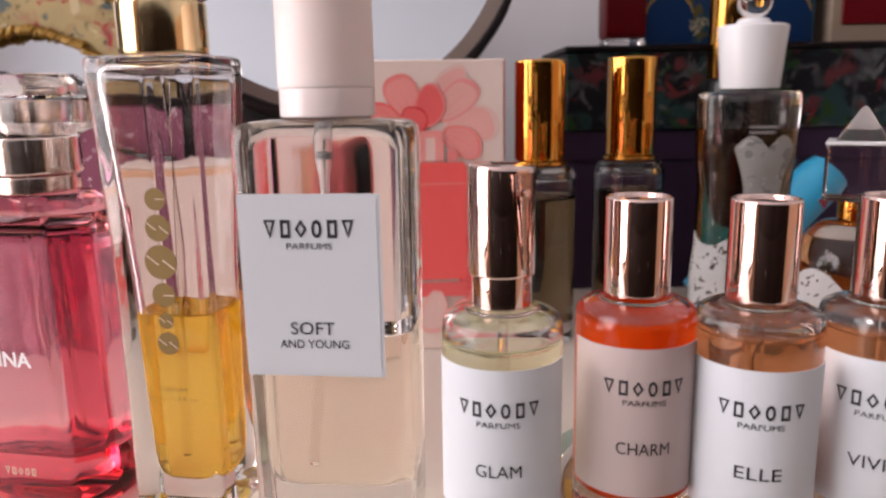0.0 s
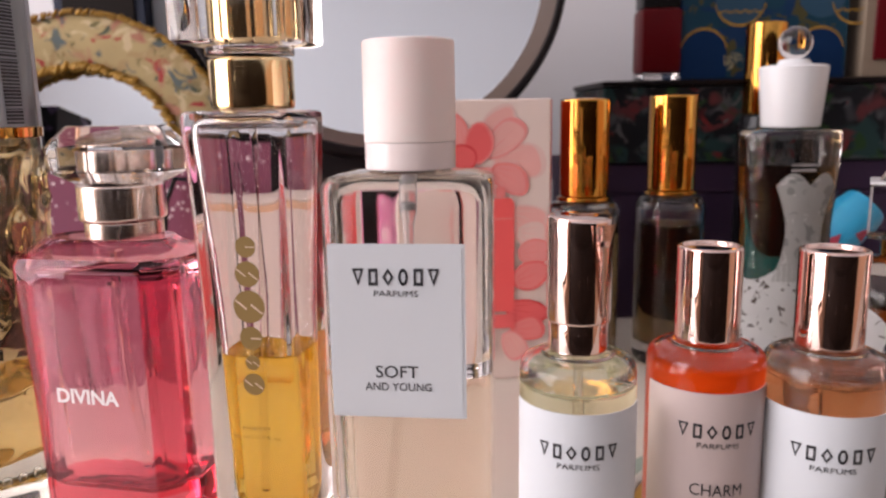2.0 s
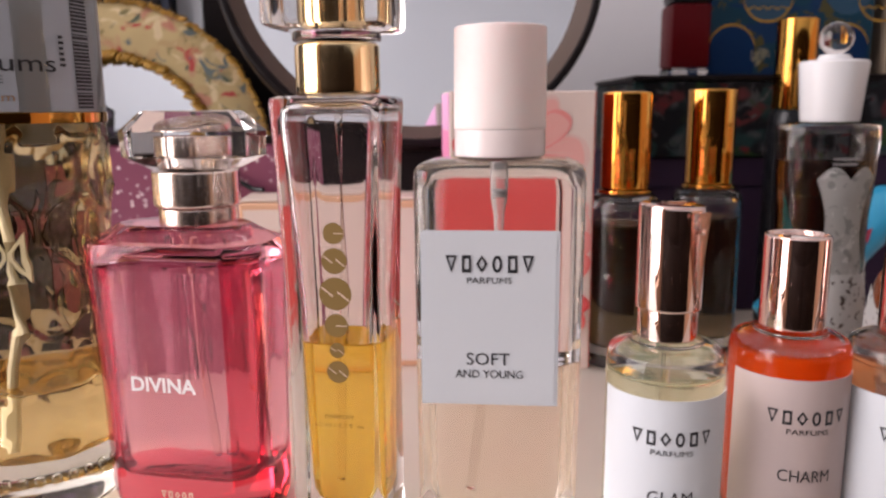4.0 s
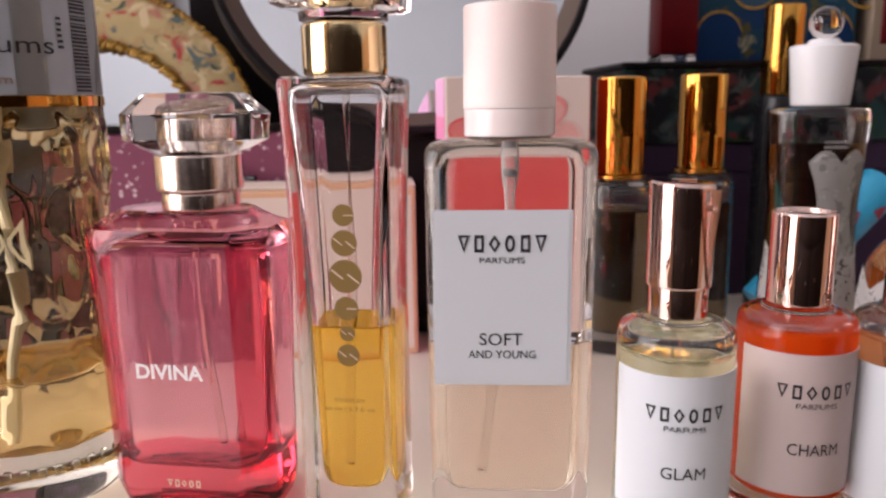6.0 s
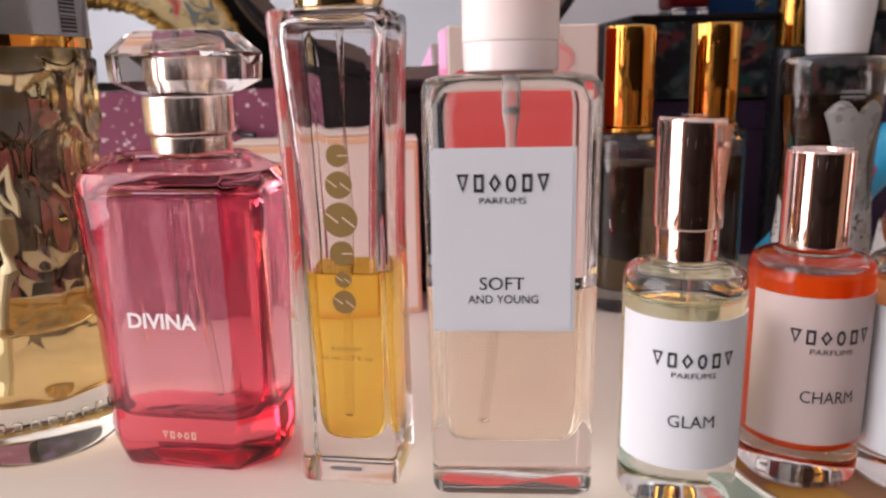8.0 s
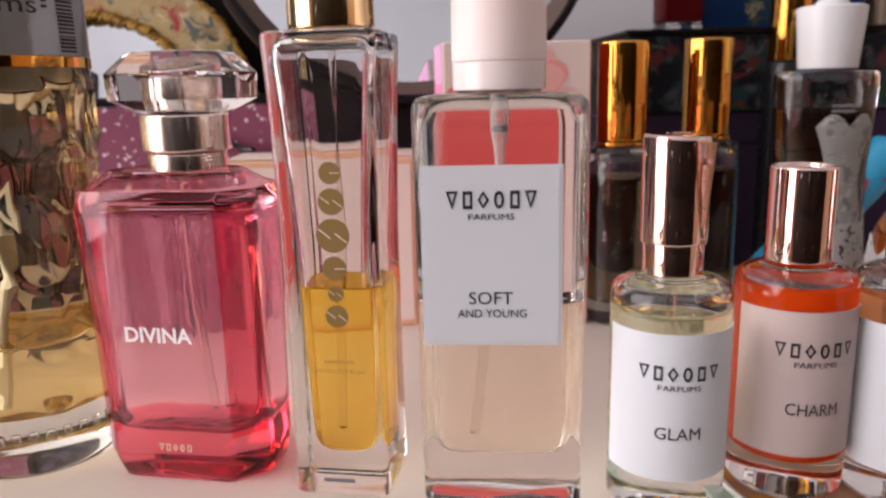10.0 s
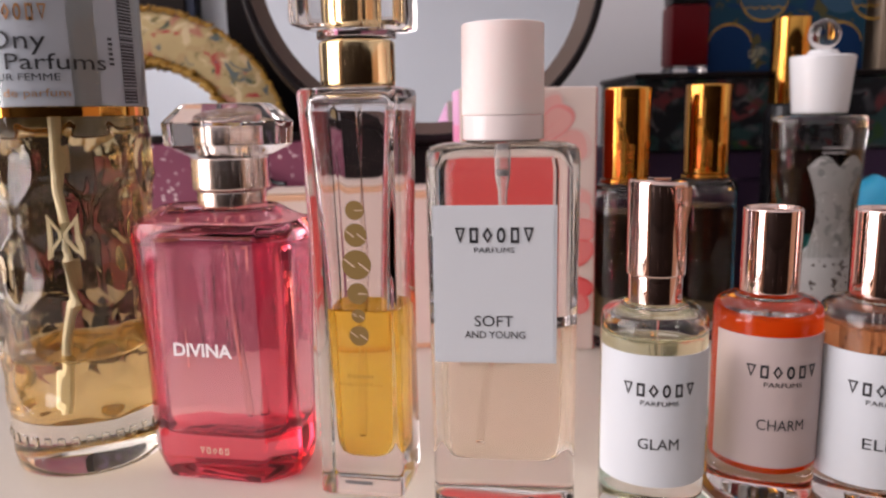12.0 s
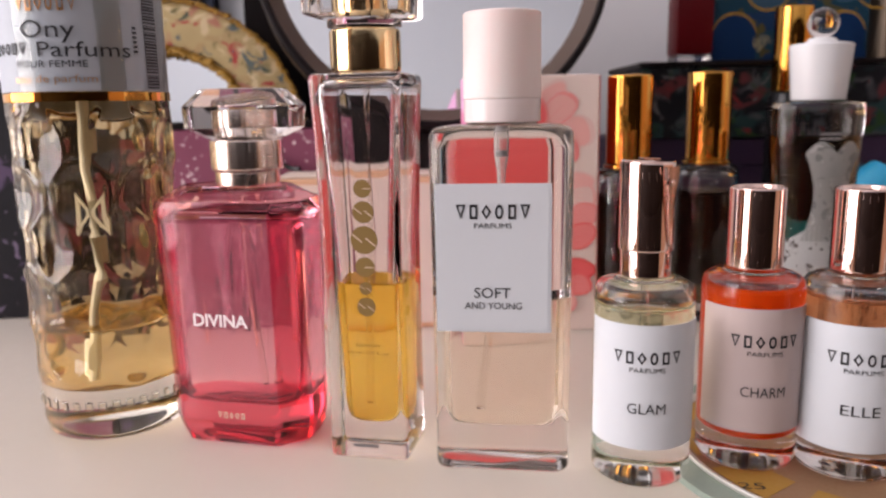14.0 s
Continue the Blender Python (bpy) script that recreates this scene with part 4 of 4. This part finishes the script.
part("ball_seat", turned(eased([(0.001, 0.1143), (0.0064, 0.1143), (0.0050, 0.1165), (0.001, 0.1166)], 0.0006), 32), M_WHITEPL, cap)
bm = bmesh.new()
bmesh.ops.create_uvsphere(bm, u_segments=32, v_segments=20, radius=0.0060)
bm.transform(Matrix.Translation((0, 0, 0.1222)))
part("ball", bm, M_ACRYL, cap, "clear glass ball", 180)

# round amber bottle with lace and a pointed clear stopper
amb = thing("perfume_bottle", pose(0.1322, 0.2360, 0.0004, 0, 0, -29), "round glass bottle of brown perfume with lace and pointed stopper", "perfume bottle")
part("glass_body", turned(eased([(0.004, 0.0), (0.0160, 0.0), (0.0200, 0.007), (0.0205, 0.026), (0.0180, 0.041), (0.010, 0.0500), (0.004, 0.0505)], 0.006, 6), 56), M_CLEAR, amb, "clear glass", 70)
part("liquid", turned(eased([(0.003, 0.006), (0.0135, 0.006), (0.0172, 0.011), (0.0178, 0.026), (0.0160, 0.036), (0.003, 0.0365)], 0.004), 48), M_L_BROWN, amb, "brown liquid", 70)
part("neck", turned(eased([(0.002, 0.0507), (0.0055, 0.0507), (0.0055, 0.0570), (0.002, 0.0571)], 0.0005), 32), M_GOLD, amb, "gold neck")
bm = bmesh.new()
rows = []
for i in range(49):
    a = radians(-100 + 200 * i / 48)
    zt = 0.030 + 0.007 * abs(math.sin(a * 3))
    line = []
    for z in (0.010, 0.017, 0.024, 0.026, zt):
        r = 0.0209 - 0.14 * max(0.0, z - 0.026)
        line.append(bm.verts.new((r * math.sin(a), -r * math.cos(a), z)))
    rows.append(line)
for p, q in zip(rows, rows[1:]):
    for j in range(4):
        bm.faces.new((p[j], q[j], q[j + 1], p[j + 1]))
bmesh.ops.solidify(bm, geom=bm.faces[:], thickness=0.0003)
part("lace_band", bm, M_LACE, amb, "white openwork lace band", 60)
st = part("stopper", boxed(-0.0098, 0.0098, -0.0098, 0.0098, 0.0573, 0.0746, r=0.0007, seg=1), M_ACRYL, amb, "clear square stopper")
part("top_rim", boxed(-0.0100, 0.0100, -0.0100, 0.0100, 0.0747, 0.0757, r=0.0003, seg=1), M_WHITEPL, st, "white upper rim")
part("point", loft([(z, rrect(2 * r, 2 * r, r * 0.2, 2)) for z, r in ((0.0759, 0.0072), (0.0858, 0.0010), (0.0862, 0.0005))]), M_ACRYL, st, "clear pyramid point")

# leaning cyan tube with red triangles
cy = thing("cosmetic_tube", pose(0.1090, 0.3035, 0.0085, 0, 45, 4), "cyan plastic cosmetic tube with red triangles leaning among bottles", "tube")
part("body", turned(eased([(0.003, -0.002), (0.0095, -0.002), (0.0098, 0.066), (0.0085, 0.072), (0.003, 0.0724)], 0.001), 40), M_CYAN, cy)
for z, s in ((0.050, 1), (0.036, -1), (0.060, -1)):
    bm = bmesh.new()
    plate([(-0.003, z - 0.003), (0.003, z - 0.003), (0.0, z + 0.003)][::1], 0.0003, 0, bm)
    part("triangle_print", wrap(bm, 0.0101, -20 * s), M_CRIMSON, cy)

# ---- boxes behind ----
pk = thing("perfume_box", pose(-0.0040, 0.2690, 0, 0, 0, 4), "blush pink perfume box printed with coral flower and red flask", "box")
part("carton", boxed(-0.0268, 0.0268, 0.0002, 0.0290, 0.0, 0.1045, r=0.0005, seg=1), M_BLUSH, pk)
part("side_panel", boxed(-0.0271, -0.0269, 0.0007, 0.0285, 0.0004, 0.0905), M_MAGENTA, pk, "bright pink side")
part("side_panel", boxed(-0.0271, -0.0269, 0.0007, 0.0285, 0.0907, 0.1040), M_LILAC, pk, "lilac pink upper side")
part("side_panel", boxed(0.0269, 0.0271, 0.0007, 0.0285, 0.0004, 0.1040), M_CORAL, pk, "coral red side")
layer = 0


def printed(pts, mat, name="petal_print"):
    """One colour of the printed picture, each laid on the last; it stops at the edge of the box."""
    global layer
    layer += 1
    pts = [(max(-0.0262, min(0.0262, x)), z) for x, z in pts]
    part(name, plate(pts, 0.00001, 0.0001 - 0.000014 * layer), mat, pk)


def fan(x, z, length, width, turn, k=1.0, wave=0.06, n=26):
    """Outline of a broad petal: a point at its root, a wide uneven outer edge."""
    c, d = math.cos(radians(turn)), math.sin(radians(turn))
    out = []
    for i in range(n + 1):
        t = -1 + 2 * i / n
        a = t * math.pi * 0.88
        u = length * (0.54 + 0.46 * math.cos(a)) * (1 + wave * math.sin(5 * t + turn))
        w = width * 0.5 * math.sin(a) * (0.72 + 0.28 * math.cos(a * 0.5))
        u, w = length * 0.52 + (u - length * 0.52) * k, w * k
        out.append((x + u * c - w * d, z + u * d + w * c))
    return out


def petal(x, z, length, width, turn, rim, inner, veins=3):
    printed(fan(x, z, length, width, turn), M_PETAL[rim])
    printed(fan(x, z, length, width, turn, 0.86, 0.10), M_PETAL[inner])
    for v in range(veins):
        a = radians(turn + (v - (veins - 1) / 2) * 17)
        c, d = math.cos(a), math.sin(a)
        l0, l1, h = length * 0.25, length * (0.74 + 0.08 * (v % 2)), 0.00016
        printed([(x + l0 * c + h * d, z + l0 * d - h * c), (x + l1 * c, z + l1 * d), (x + l0 * c - h * d, z + l0 * d + h * c)], M_PETAL[rim], "vein_print")


# petals: root, length, width, turn, tints of the rim and the inside
fz = 0.0815
petal(0.0020, fz + 0.001, 0.0245, 0.0150, -2, 5, 1)
petal(0.0010, fz, 0.0235, 0.0125, 66, 5, 1)
petal(0.0010, fz + 0.001, 0.0220, 0.0120, 42, 0, 1)
petal(-0.0040, fz + 0.001, 0.0200, 0.0130, 118, 3, 0)
petal(-0.0080, fz - 0.001, 0.0180, 0.0125, 158, 2, 3)
petal(0.0030, fz - 0.001, 0.0180, 0.0115, -28, 3, 0)
petal(-0.0020, fz - 0.002, 0.0165, 0.0120, 76, 3, 2, 0)
petal(-0.0020, fz - 0.003, 0.0110, 0.0100, 120, 4, 2, 0)
petal(0.0090, 0.0640, 0.0185, 0.0120, -20, 5, 1)
petal(0.0120, 0.0560, 0.0150, 0.0120, -8, 1, 5)
petal(0.0130, 0.0470, 0.0140, 0.0110, 8, 3, 0)
petal(0.0110, 0.0360, 0.0155, 0.0120, 20, 2, 3)
petal(0.0080, 0.0270, 0.0180, 0.0110, -12, 4, 2)
petal(0.0100, 0.0180, 0.0155, 0.0105, 4, 2, 3)
petal(-0.0110, 0.0210, 0.0150, 0.0110, 215, 3, 0)
printed([(-0.0185, 0.0255), (0.0125, 0.0255), (0.0131, 0.0275), (0.0131, 0.0670), (0.0118, 0.0687), (-0.0170, 0.0687), (-0.0185, 0.0670), (-0.0185, 0.0275)], M_CORAL, "flask_print")
printed([(-0.0175, 0.0607), (0.0128, 0.0607), (0.0128, 0.0612), (-0.0175, 0.0612)], M_PETAL[3], "flask_line_print")
printed([(-0.0035, 0.0690), (0.0048, 0.0690), (0.0048, 0.0795), (0.0040, 0.0800), (-0.0035, 0.0800)], M_PETAL[0], "flask_cap_print")
printed([(-0.0015, 0.0692), (0.0018, 0.0692), (0.0018, 0.0775), (-0.0015, 0.0775)], M_PETAL[5], "flask_cap_print")
printed([(0.0062, 0.0690), (0.0098, 0.0690), (0.0098, 0.0728), (0.0062, 0.0728)], M_PETAL[3], "flask_cap_print")
printed([(-0.0185, 0.0190), (0.0135, 0.0190), (0.0128, 0.0245), (-0.0180, 0.0245)], M_PETAL[2], "flask_shadow_print")
petal(0.0020, 0.0235, 0.0200, 0.0110, 262, 1, 5)
petal(0.0090, 0.0190, 0.0150, 0.0100, 300, 0, 1)

cb = thing("carton", pose(-0.0760, 0.2760, 0, 0, 0, 2), "plain cream cardboard box lying behind the bottles", "box")
part("body", boxed(-0.034, 0.034, 0.0, 0.026, 0.0, 0.0640, r=0.0006, seg=1), M_PEACH, cb, "peach card edges")
part("front_panel", boxed(-0.0325, 0.0325, -0.0003, -0.0001, 0.0025, 0.0615), M_BLUSH, cb, "pale front panel")
part("lid", boxed(-0.0342, 0.0342, 0.0010, 0.0262, 0.0642, 0.0652, r=0.0003, seg=1), M_CREAM, cb, "cream top")

cord = solid("cord", tube([(-0.1060, 0.3000, 0.0664), (-0.1110, 0.3030, 0.0666), (-0.1170, 0.3035, 0.0700), (-0.1230, 0.3035, 0.0745), (-0.1280, 0.3030, 0.0750), (-0.1320, 0.3015, 0.0650), (-0.1340, 0.2980, 0.0350), (-0.1330, 0.2940, 0.0080), (-0.1320, 0.2910, 0.0011)], 0.0011), M_BLACKPL,
             "thin black cord hanging over a cream box", "cord", smooth=60)
gb = thing("gift_box", pose(-0.1330, 0.3060, 0), "plum box with glitter and a black top edge", "box")
part("body", boxed(-0.055, 0.0500, 0.0, 0.0105, 0.0, 0.0845, r=0.0006, seg=1), M_GLITTER, gb, "plum glitter card")
part("lid", boxed(-0.0556, 0.0506, -0.0006, 0.0110, 0.0847, 0.0880, r=0.0005, seg=1), M_BLACK, gb, "black top edge")

nb = thing("carton", pose(-0.2440, 0.3000, 0, 0, 0, 4), "black cardboard box with faint purple printed shapes", "box")
part("body", boxed(-0.060, 0.050, 0.0, 0.030, 0.0, 0.1080, r=0.0006, seg=1), M_NIGHT, nb)
part("small_print", bars(2, 0.030, 0.046, 0.066, 0.073, -0.0002), M_GREYINK, nb)

pl = thing("carton", pose(0.1500, 0.3520, 0), "dark plum box under a flowered box", "box")
part("body", boxed(-0.1044, 0.1294, 0.0006, 0.0794, 0.0, 0.0598, r=0.0008, seg=1), M_PLUM, pl)
part("lid", boxed(-0.1050, 0.1300, 0.0, 0.080, 0.0600, 0.0745, r=0.0008, seg=1), M_PLUM, pl, "plum lid")
fb = thing("flowered_box", pose(0.1500, 0.3500, 0.0748), "dark cardboard box printed with red and green flowers", "box")
part("body", boxed(-0.0920, 0.1300, 0.0, 0.080, 0.0, 0.0352, r=0.0006, seg=1), M_DARKFLOWER, fb)
part("lid", boxed(-0.0930, 0.1310, -0.0010, 0.081, 0.0354, 0.0380, r=0.0005, seg=1), M_BLACK, fb, "black lid edge")
TOP = 0.1129
rb = thing("nail_varnish_box", pose(0.0868, 0.3600, TOP), "dark red lacquered flask with black top on box", "flask")
part("base", boxed(-0.0090, 0.0090, 0.0, 0.018, 0.0, 0.0035, r=0.0006, seg=1), M_ACRYL, rb, "clear glass foot")
part("body", boxed(-0.0094, 0.0094, -0.0005, 0.0185, 0.0037, 0.0335, r=0.0020), M_RED, rb, "dark red")
part("cap", boxed(-0.0090, 0.0090, 0.001, 0.017, 0.0337, 0.060, r=0.0015), M_BLACKPL, rb, "black cap")
bb = thing("perfume_box", pose(0.1370, 0.3620, TOP), "blue cardboard box with teal and gold ornament on box", "box")
part("carton", boxed(-0.0410, 0.0380, 0.0, 0.035, 0.0, 0.0700, r=0.0006, seg=1), M_BLUE, bb)
part("ground_print", boxed(-0.0405, 0.0375, -0.0002, -0.0001, 0.0010, 0.0695), M_FIELD, bb, "dark teal field with gold flecks")

def scallop(bm, x, z, r, a0, a1, w0, depth, y):
    """A curved stroke that swells in its middle."""
    n = 16
    pts = []
    for side in (1, -1):
        for i in range(n + 1):
            t = i / n if side > 0 else 1 - i / n
            a = radians(a0 + (a1 - a0) * t)
            rr = r + side * w0 * (0.35 + 0.65 * math.sin(math.pi * t))
            pts.append((x + rr * math.cos(a), z + rr * math.sin(a)))
    plate(pts, depth, y, bm)


for x in (-0.0300, 0.0250):
    arch = [(x + 0.0112 * math.cos(radians(a)), 0.0120 + 0.0115 * math.sin(radians(a))) for a in range(0, 181, 10)] + [(x - 0.0104, 0.0012), (x + 0.0112, 0.0012)]
    part("arch_print", plate(arch, 0.0001, -0.00025), M_BLUE, bb, "deep blue arch")
    part("lobe_print", plate(oval(x + 0.0165, 0.0370, 0.0115, 0.0120) if x < 0 else oval(x, 0.0400, 0.0115, 0.0120), 0.0001, -0.00025), M_TEAL, bb, "teal lobe")
    bm = bmesh.new()
    scallop(bm, x, 0.0125, 0.0112, 10, 170, 0.0006, 0.0001, -0.0004)
    scallop(bm, x + 0.0165, 0.0370, 0.0120, 190, 350, 0.0006, 0.0001, -0.0004)
    for k in range(5):
        scallop(bm, x + 0.0075 + 0.0045 * k, 0.0330, 0.0021, 200, 340, 0.0004, 0.0001, -0.0004)
        scallop(bm, x + 0.0085 + 0.0040 * k, 0.0400, 0.0019, 20, 200, 0.0003, 0.0001, -0.0004)
    part("gold_ornament", bm, M_BRAID, bb, "gold scalloped ornament")
random.seed(11)
bm = bmesh.new()
for k in range(16):
    a, d = random.uniform(0, 360), random.uniform(0.0006, 0.0042)
    scallop(bm, -0.0165 + 0.9 * d * math.cos(radians(a)), 0.0085 + 1.3 * d * math.sin(radians(a)), random.uniform(0.0007, 0.0015), a, a + 220, 0.0003, 0.0001, -0.0003 - 0.00002 * k)
part("scroll_print", bm, M_PALEGOLD, bb, "pale gold scrollwork")
rc = thing("perfume_box", pose(0.2085, 0.3600, TOP), "cream edged box with dark red front panel on box", "box")
part("carton", boxed(-0.0270, 0.0300, 0.0, 0.040, 0.0, 0.0650, r=0.0006, seg=1), M_TAN, rc)
part("front_panel", boxed(-0.0225, 0.0260, -0.0012, -0.0001, 0.0080, 0.0600, r=0.0005, seg=1), M_RED, rc, "dark red panel")
part("maker_mark", mark(4, 0.014, 0.0040, 0.0, 0.0300, -0.0013), M_PALEINK, rc)["kind"] = "stuff"

dk = thing("carton", pose(-0.1900, 0.3900, 0), "tall dark navy box behind the table mirror", "box")
part("body", boxed(-0.025, 0.022, 0.0, 0.030, 0.0, 0.1900, r=0.0006, seg=1), M_NAVY, dk)
part("front_panel", boxed(-0.020, 0.017, -0.0012, -0.0001, 0.0050, 0.1850, r=0.0004, seg=1), M_DARKWOOD, dk, "dark brown panel")
wb = thing("carton", pose(-0.1575, 0.3980, 0), "tall white box with navy edge", "box")
part("body", boxed(-0.0100, 0.0065, 0.0, 0.030, 0.0, 0.2000, r=0.0006, seg=1), M_LABEL, wb)
part("edge", boxed(0.0067, 0.0105, -0.0004, 0.030, 0.0, 0.2000, r=0.0004, seg=1), M_NAVY, wb, "navy edge")

bt = thing("carton", pose(-0.1235, 0.3600, 0), "tall plain black box standing between two mirrors", "box")
part("body", boxed(-0.0200, 0.0200, 0.0, 0.030, 0.0, 0.2150, r=0.0008, seg=1), M_BLACK, bt)
part("lid", boxed(-0.0204, 0.0204, -0.0004, 0.0304, 0.2152, 0.2300, r=0.0008, seg=1), M_BLACK, bt)

# ---- mirrors ----
fm = thing("table_mirror", pose(-0.1800, 0.3217, 0.0008, -7, 0, 0), "round table mirror with flowered tapestry frame and gold braid", "mirror")
CZ = 0.0760


def ring(r0, r1, y0, y1, n=96, bulge=0.0):
    bm = bmesh.new()
    prof = [(r0, y1), (r0, y0 + bulge * 0.3), ((r0 + r1) / 2, y0 - bulge), (r1, y0 + bulge * 0.3), (r1, y1)]
    rows = []
    for i in range(n):
        a = 2 * math.pi * i / n
        rows.append([bm.verts.new((r * math.cos(a), y, CZ + r * math.sin(a))) for r, y in prof])
    for i in range(n):
        p, q = rows[i], rows[(i + 1) % n]
        for j in range(len(prof)):
            k = (j + 1) % len(prof)
            bm.faces.new((p[j], q[j], q[k], p[k]))
    return bm


part("frame", ring(0.0470, 0.0700, 0.0, 0.0080, bulge=0.0025), M_FABRIC, fm, "flowered tapestry frame", 60)
for r, size, count, nm in ((0.0466, 0.0021, 140, "inner"), (0.0708, 0.0013, 250, "outer")):
    bm = bmesh.new()
    for k in range(count):
        a = 2 * math.pi * (k + random.uniform(-0.25, 0.25)) / count
        rr = r + random.uniform(-0.0005, 0.0005)
        q = Matrix.Translation((rr * math.cos(a), -0.0004 + random.uniform(-0.0004, 0.0004), CZ + rr * math.sin(a))) @ Matrix.Rotation(-a, 4, 'Y') @ Matrix.Rotation(radians(35 + random.uniform(-16, 16)), 4, 'Y') @ Matrix.Diagonal((random.uniform(1.1, 1.6), random.uniform(0.8, 1.1), random.uniform(0.5, 0.75), 1))
        bmesh.ops.create_uvsphere(bm, u_segments=7, v_segments=5, radius=size, matrix=q)
    part("braid", bm, M_BRAID, fm, "twisted gold braid", 180)
bm = bmesh.new()
plate(oval(0, CZ, 0.0472, 0.0472, 72), 0.001, 0.0065, bm)
part("mirror_glass", bm, M_MIRROR, fm, "silvered glass")
part("backing", plate(oval(0, CZ, 0.068, 0.068, 72), 0.001, 0.0095), M_BLACK, fm)
part("strut", boxed(-0.012, 0.012, 0.0096, 0.020, 0.0, 0.06), M_BLACK, fm)

vm = thing("vanity_mirror", pose(-0.0394, 0.2832, 0.0, -11.4, 0, 7.6), "large round vanity mirror in a black frame on foot", "mirror")
CZ = 0.1638


def hoop(name, prof, mat, label):
    """A ring in the mirror's plane from a closed loop of (radius, depth)."""
    bm = bmesh.new()
    n = 144
    rows = [[bm.verts.new((r * math.cos(2 * math.pi * i / n), y, CZ + r * math.sin(2 * math.pi * i / n))) for r, y in prof] for i in range(n)]
    for p, q in zip(rows, rows[1:] + rows[:1]):
        for j in range(len(prof)):
            k = (j + 1) % len(prof)
            bm.faces.new((p[j], q[j], q[k], p[k]))
    return part(name, bm, mat, vm, label, 40)


hoop("bezel", [(0.0704, 0.0), (0.0762, -0.0042), (0.0762, 0.003), (0.0704, 0.003)], M_BEZEL, "dark bronze sloping bezel")
hoop("frame", [(0.0764, -0.0044), (0.0770, -0.0050), (0.0788, -0.0050), (0.0797, -0.0040), (0.0800, 0.0), (0.0800, 0.009), (0.0764, 0.009)], M_BLACK, "glossy black round frame")
part("mirror_glass", plate(oval(0, CZ, 0.0706, 0.0706, 96), 0.001, 0.0012), M_MIRROR, vm, "silvered glass")
part("backing", plate(oval(0, CZ, 0.0790, 0.0790, 96), 0.001, 0.0102), M_BLACK, vm)
# the support stands upright behind the boxes, the glass leans on it
level = (Matrix.Rotation(radians(7.6), 4, 'Z') @ Matrix.Rotation(radians(-11.4), 4, 'X')).inverted()
for name, y1, z0, z1 in (("stem", 0.0258, 0.0062, 0.0930), ("foot", 0.0560, 0.0, 0.0060)):
    bm = boxed(-0.043, 0.046, 0.0207, y1, z0, z1, r=0.0015)
    bm.transform(level)
    part(name, bm, M_BLACK, vm, "broad black support" if name == "stem" else "flat black foot")

# every base reaches down to the tabletop
bpy.context.view_layer.update()
for ob in list(scene.objects):
    top = ob
    while top.parent:
        top = top.parent
    if ob.type != 'MESH' or top in (table, col) or top.get("kind") == "structure" or top.matrix_world.translation.z < -0.1:
        continue
    on_tray = top == tray or (top.name.startswith("sample_bottle") and top.matrix_world.translation.z > 0.001)
    reach = 0.0001 if on_tray else 0.0026
    m, back = ob.matrix_world, ob.matrix_world.inverted()
    for v in ob.data.vertices:
        w = m @ v.co
        if w.z < reach:
            w.z -= LOW
            v.co = back @ w
